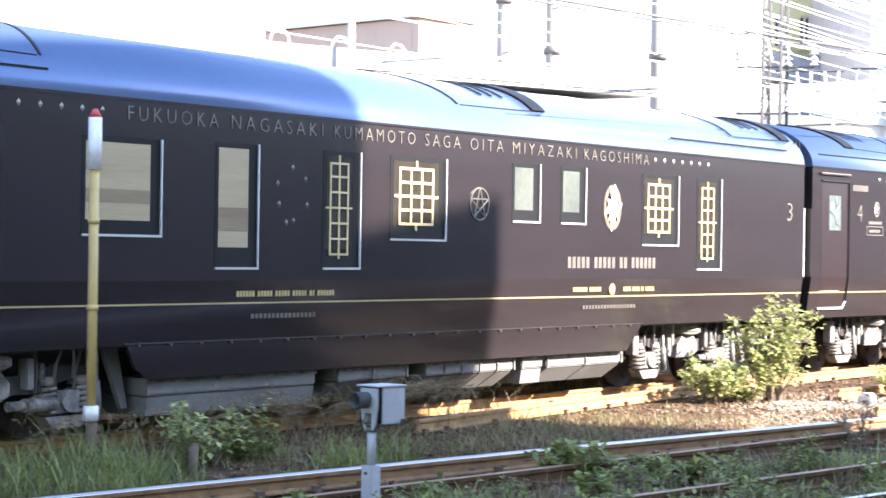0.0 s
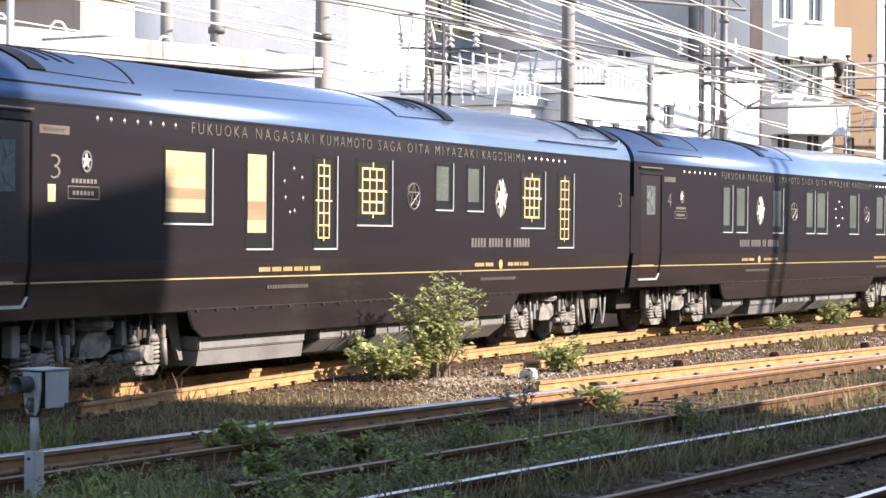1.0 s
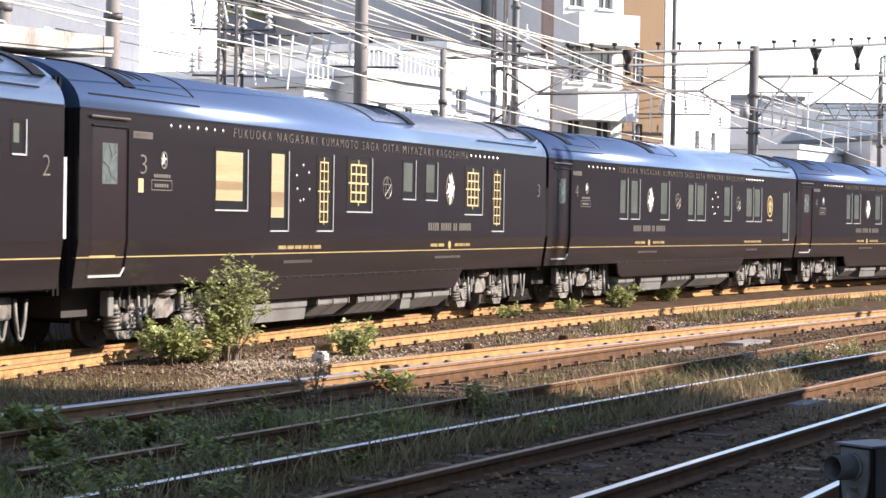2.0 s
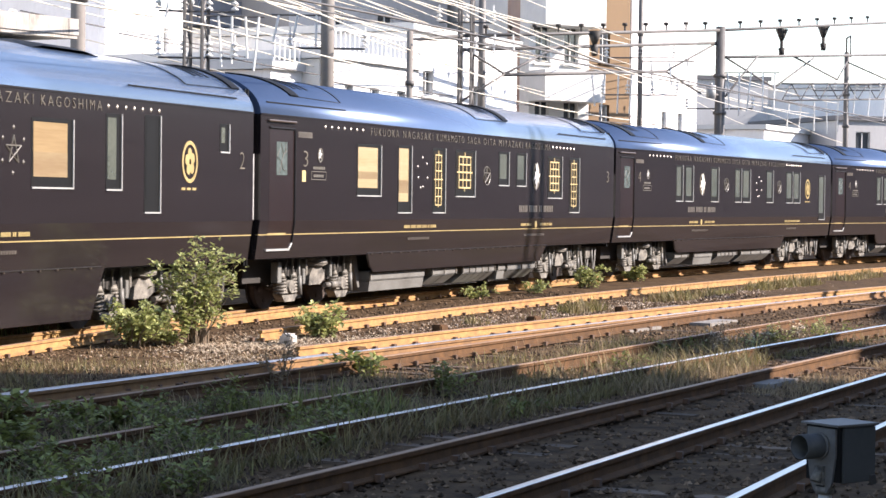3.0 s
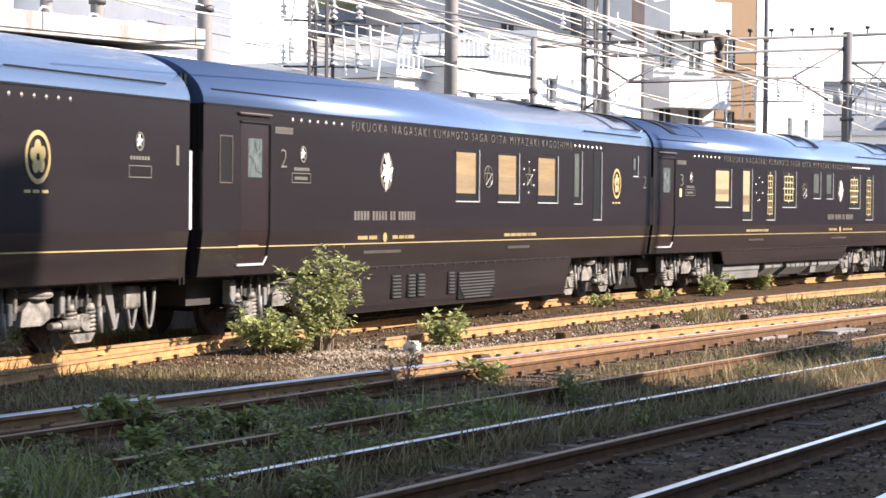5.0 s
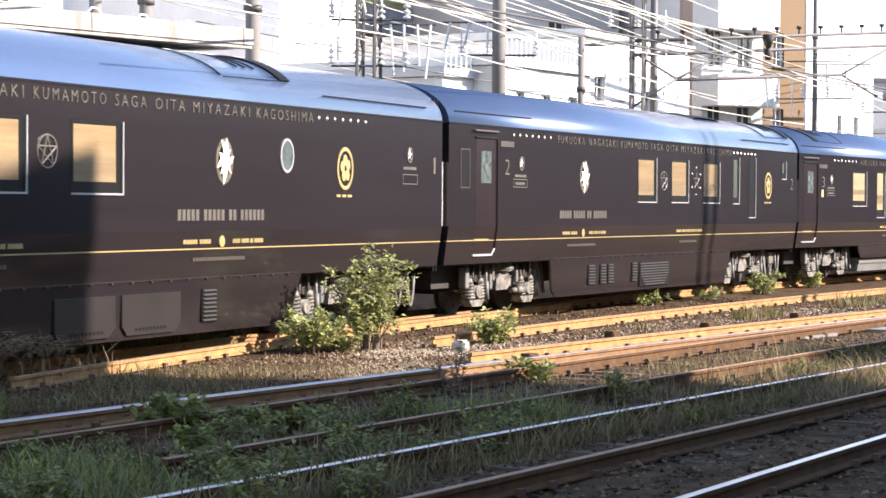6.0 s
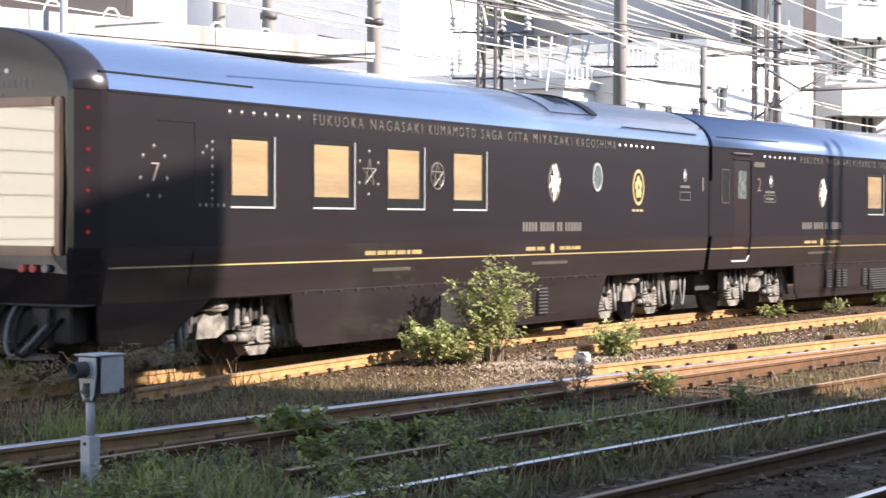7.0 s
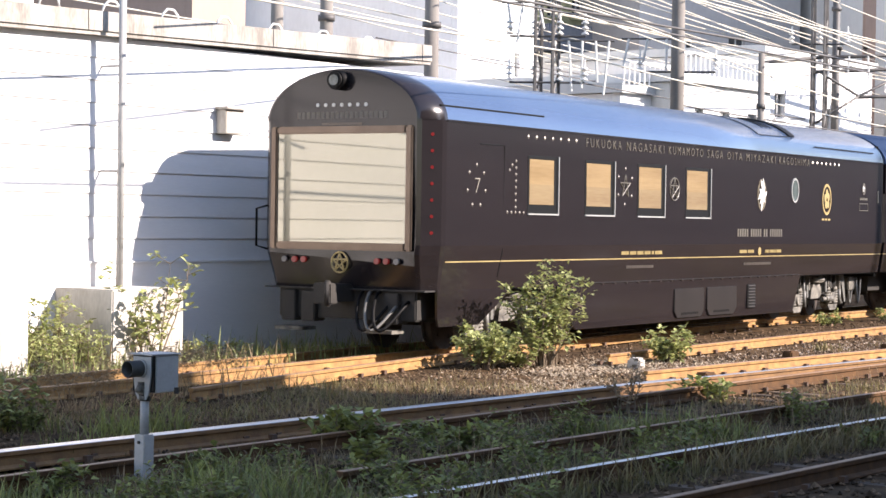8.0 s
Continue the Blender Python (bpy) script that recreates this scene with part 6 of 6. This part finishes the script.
def plumes(spots, seed):
    """Tall dry grasses: bent stems with drooping feathery heads."""
    rng = random.Random(seed)
    vs, fs = [], []
    for x, y, h in spots:
        a = rng.gauss(0.2, 0.7)
        dx, dy = math.cos(a), math.sin(a)
        z0, bend = ground_z(x, y) - 0.02, h * rng.uniform(0.4, 0.8)

        def at(f):
            return Vector((x + dx * bend * f ** 2.2, y + dy * bend * f ** 2.2, z0 + h * (f - 0.3 * f ** 4)))
        pts = [at(k / 7) for k in range(8)]
        for p, q in zip(pts, pts[1:]):
            b = len(vs)
            vs += [p + Vector((0.003, 0.003, 0)), p - Vector((0.003, 0.003, 0)), q - Vector((0.002, 0.002, 0)), q + Vector((0.002, 0.002, 0))]
            fs.append((b, b + 1, b + 2, b + 3))
        for k in range(26):
            p = at(rng.uniform(0.62, 1.0))
            d = Vector((dx * 0.7 + rng.uniform(-0.5, 0.5), dy * 0.7 + rng.uniform(-0.5, 0.5), rng.uniform(-0.7, 0.3))) * rng.uniform(0.04, 0.09)
            w = Vector((rng.uniform(-1, 1), rng.uniform(-1, 1), rng.uniform(-1, 1))) * 0.005
            b = len(vs)
            vs += [p + w, p - w, p + d]
            fs.append((b, b + 1, b + 2))
    me = bpy.data.meshes.new("plume_grass")
    me.from_pydata([tuple(v) for v in vs], [], fs)
    me.materials.append(M["dry"])
    return tagged(new("plume_grass", me), "tall dry grass with drooping feathery heads", "grass", kind="stuff")


plumes([(x, y, 0.85 * h + 0.3) for x, y, h in scatter(300, (13.8, 21.5, 11.45, 12.15), 0.4, 0.8, 19, skew=-0.03, thresh=0.0, sc=0.9)], 20)


def along(c2, c1, c0, x0, x1, n, h0, h1, seed, width=0.12):
    """Spots hugging both sides of a rail."""
    rng = random.Random(seed)
    out = []
    for _ in range(n):
        x = rng.uniform(x0, x1)
        if noise.noise((x * 0.9, seed, 0)) < -0.25:
            continue
        y = c0 + c1 * (x - 20) + c2 * (x - 20) ** 2 + rng.choice((-1, 1)) * rng.uniform(0.06, 0.06 + width)
        out.append((x, y, rng.uniform(h0, h1)))
    return out


blades("grass_along_rails", "dull grass hugging the disused rails", along(-0.00109, -0.25712, 3.891, 9, 34, 2200, 0.08, 0.25, 51, 0.3) + [(x, y - 0.12 - 0.3 * random.random(), h) for x, y, h in along(-0.00109, -0.25712, 3.88, 9, 27, 3600, 0.1, 0.42, 57, 0.04)] + along(-0.0005, -0.236, 5.262, 14, 32, 3200, 0.08, 0.28, 52, 0.35), "grass", 53, 0.9, 0.006)
blades("straw_litter", "pale dry stems lying round the shrub", [(random.gauss(28.3, 1.2), random.gauss(9.1, 0.45), random.uniform(0.02, 0.06)) for _ in range(6500)] + [(x, y, 0.02 + 0.05 * random.random()) for x, y, h in scatter(3200, (23, 31, 8.3, 10.4), 0.1, 0.2, 75, skew=-0.22, thresh=0.0)], "straw", 54, 4.0, 0.006)


def shrub(x, y, h, spread, stems, leaves, seed, label, m="leaf", leaf=0.055, name="shrub"):
    rng = random.Random(seed)
    g = thing(name, label, "shrub", Matrix.Translation((x, y, -0.22)), group="lineside shrubs")
    bm = bmesh.new()
    tips = []
    for i in range(stems):
        a = rng.random() * 6.28
        lean = spread * rng.uniform(0.15, 0.9)
        top = h * rng.uniform(0.55, 1.0) * (1 - 0.3 * lean / max(spread, 0.01))
        foot = 0.28 * spread * rng.random()
        pts = [Vector((foot * math.cos(a), foot * math.sin(a), -0.05))]
        for k in range(1, 6):
            f = k / 5
            pts.append(Vector((foot * math.cos(a) + (lean - foot) * math.cos(a) * f ** 1.3 + rng.uniform(-0.03, 0.03), foot * math.sin(a) + (lean - foot) * math.sin(a) * f ** 1.3 + rng.uniform(-0.03, 0.03), top * f)))
        for k, (p, q) in enumerate(zip(pts, pts[1:])):
            cyl(bm, p, q, 0.016 * (1 - k / 6), 5, 0.016 * (1 - (k + 1) / 6), False)
        for k in range(2, 6):
            for _ in range(2):
                b = rng.random() * 6.28
                e = pts[k] + Vector((math.cos(b), math.sin(b), rng.uniform(0.1, 0.9))) * rng.uniform(0.08, 0.24) * (h / 1.2)
                cyl(bm, pts[k], e, 0.006, 4, 0.003, False)
                tips.append((pts[k], e))
    tagged(part("trunk", bm, M["twig"], g), kind="stuff")
    vs, fs = [], []
    for _ in range(leaves):
        p, e = rng.choice(tips)
        c = p.lerp(e, rng.uniform(0.2, 1.1)) + Vector((rng.uniform(-1, 1), rng.uniform(-1, 1), rng.uniform(-1, 1))) * 0.05
        d = Vector((rng.uniform(-1, 1), rng.uniform(-1, 1), rng.uniform(-0.5, 0.6))).normalized()
        s = d.cross(Vector((rng.uniform(-0.4, 0.4), rng.uniform(-0.4, 0.4), 1))).normalized()
        l, w = leaf * rng.uniform(0.6, 1.3), leaf * rng.uniform(0.25, 0.45)
        up = s.cross(d) * w * 0.4
        b = len(vs)
        vs += [c, c + d * l * 0.5 + s * w + up, c + d * l, c + d * l * 0.5 - s * w + up, c + d * l * 0.5]
        fs += [(b, b + 4, b + 1), (b + 1, b + 4, b + 2), (b + 2, b + 4, b + 3), (b + 3, b + 4, b)]
    me = bpy.data.meshes.new("leaves")
    me.from_pydata([tuple(v) for v in vs], [], fs)
    me.materials.append(M[m])
    lv = new("leaves", me)
    lv.parent = g
    tagged(lv, "small uneven leaves", kind="stuff")
    return g


shrub(27.85, 9.9, 1.6, 0.66, 26, 1900, 21, "sunlit leafy green shrub with bare stems beside the rails", leaf=0.095)
shrub(26.85, 10.5, 0.78, 0.72, 18, 1150, 22, "low bright green shrub beside the rails", leaf=0.1)
shrub(27.3, 10.25, 0.55, 0.5, 12, 520, 38, "low bright green shrub beside the rails", leaf=0.095)
shrub(29.7, 8.6, 0.6, 0.5, 11, 520, 23, "small bright green shrub in the ballast", leaf=0.11)
shrub(50.0, 7.55, 0.7, 0.6, 10, 600, 24, "yellow green shrub beside the far track", leaf=0.11)
shrub(55.0, 6.9, 0.6, 0.6, 9, 500, 25, "green shrub beside the far track", leaf=0.11)
shrub(43.0, 8.9, 0.35, 0.5, 7, 300, 26, "low green plant beside the far track", leaf=0.09)
shrub(46.5, 8.2, 0.35, 0.5, 7, 300, 27, "low green plant beside the far track", leaf=0.09)
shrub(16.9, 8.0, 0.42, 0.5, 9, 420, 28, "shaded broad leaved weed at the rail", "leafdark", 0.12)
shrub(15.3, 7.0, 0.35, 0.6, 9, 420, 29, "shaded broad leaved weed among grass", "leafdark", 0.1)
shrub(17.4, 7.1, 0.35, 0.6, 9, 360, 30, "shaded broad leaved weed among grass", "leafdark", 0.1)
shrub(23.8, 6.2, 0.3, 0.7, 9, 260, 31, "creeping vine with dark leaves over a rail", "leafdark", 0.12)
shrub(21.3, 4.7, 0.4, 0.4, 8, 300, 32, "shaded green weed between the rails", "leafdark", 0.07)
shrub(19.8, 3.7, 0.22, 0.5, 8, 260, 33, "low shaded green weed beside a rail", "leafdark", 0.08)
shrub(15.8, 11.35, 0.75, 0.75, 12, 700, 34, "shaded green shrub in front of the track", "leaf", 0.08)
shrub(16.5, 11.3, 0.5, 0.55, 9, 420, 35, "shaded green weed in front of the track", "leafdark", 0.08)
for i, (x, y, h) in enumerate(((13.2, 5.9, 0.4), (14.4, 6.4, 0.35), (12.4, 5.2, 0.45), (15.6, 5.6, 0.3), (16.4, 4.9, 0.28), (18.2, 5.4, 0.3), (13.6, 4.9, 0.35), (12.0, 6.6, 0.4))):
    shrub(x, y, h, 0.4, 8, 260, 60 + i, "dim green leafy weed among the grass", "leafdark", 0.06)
wl = WALL @ Vector((-1.4, -1.3, 0))
shrub(wl.x, wl.y, 1.8, 0.6, 7, 280, 36, "sunlit sapling in front of a concrete block", "leaf", 0.13)
wl = WALL @ Vector((-2.75, -0.7, 0))
shrub(wl.x, wl.y, 1.1, 0.8, 12, 900, 37, "sunlit green weeds at the wall foot", "leaf", 0.08)
shrub(21.6, 6.72, 0.75, 0.28, 6, 130, 80, "reddish dry weed beside the rail", "dry", 0.06)
rng = random.Random(91)
for i in range(34):
    x = rng.uniform(11.5, 20.0)
    y = rng.uniform(4.2, 6.8) - 0.25 * (x - 20)
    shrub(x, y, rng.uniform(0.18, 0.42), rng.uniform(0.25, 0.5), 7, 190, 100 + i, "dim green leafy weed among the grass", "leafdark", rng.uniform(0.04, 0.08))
for i in range(9):
    x = rng.uniform(24.0, 33.0)
    y = rng.uniform(4.0, 5.6) - 0.25 * (x - 20) - 0.001 * (x - 20) ** 2
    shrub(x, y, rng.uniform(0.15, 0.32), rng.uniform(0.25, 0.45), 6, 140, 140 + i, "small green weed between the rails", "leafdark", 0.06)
for i, x in enumerate((29.4, 30.1, 30.8, 31.6, 33.0, 34.2)):
    y = 4.7 - 0.25 * (x - 20) - 0.001 * (x - 20) ** 2 + rng.uniform(-0.25, 0.25)
    shrub(x, y, rng.uniform(0.3, 0.5), 0.35, 7, 170, 160 + i, "sunlit dry and green weed tuft between rails", "leaf" if i % 2 else "straw", 0.05)
for i, (a, b) in enumerate(((-2.4, -0.5), (-3.1, -0.5), (-2.6, -1.2), (-3.3, -1.3), (-0.2, -0.8), (0.4, -1.0))):
    wl = WALL @ Vector((a, b, 0))
    shrub(wl.x, wl.y, rng.uniform(0.5, 0.95) if a < -2 else 0.4, 0.45, 9, 420, 180 + i, "sunlit bright green weed at the foot of the wall", "leaf", 0.07)


def motions():
    for car, k in CARS:
        walk(car, [(0.25 * i, car_pose(0.25 * i, k)) for i in range(33)])
    for w in WHEELS:
        base = w.location.copy()
        rows = []
        for i in range(121):
            t = i / 15
            a = (travelled(t) - travelled(0)) / 0.425
            rows.append((t, Matrix.Translation(base) @ Matrix.Rotation(a, 4, "Y")))
        walk(w, rows)


motions()
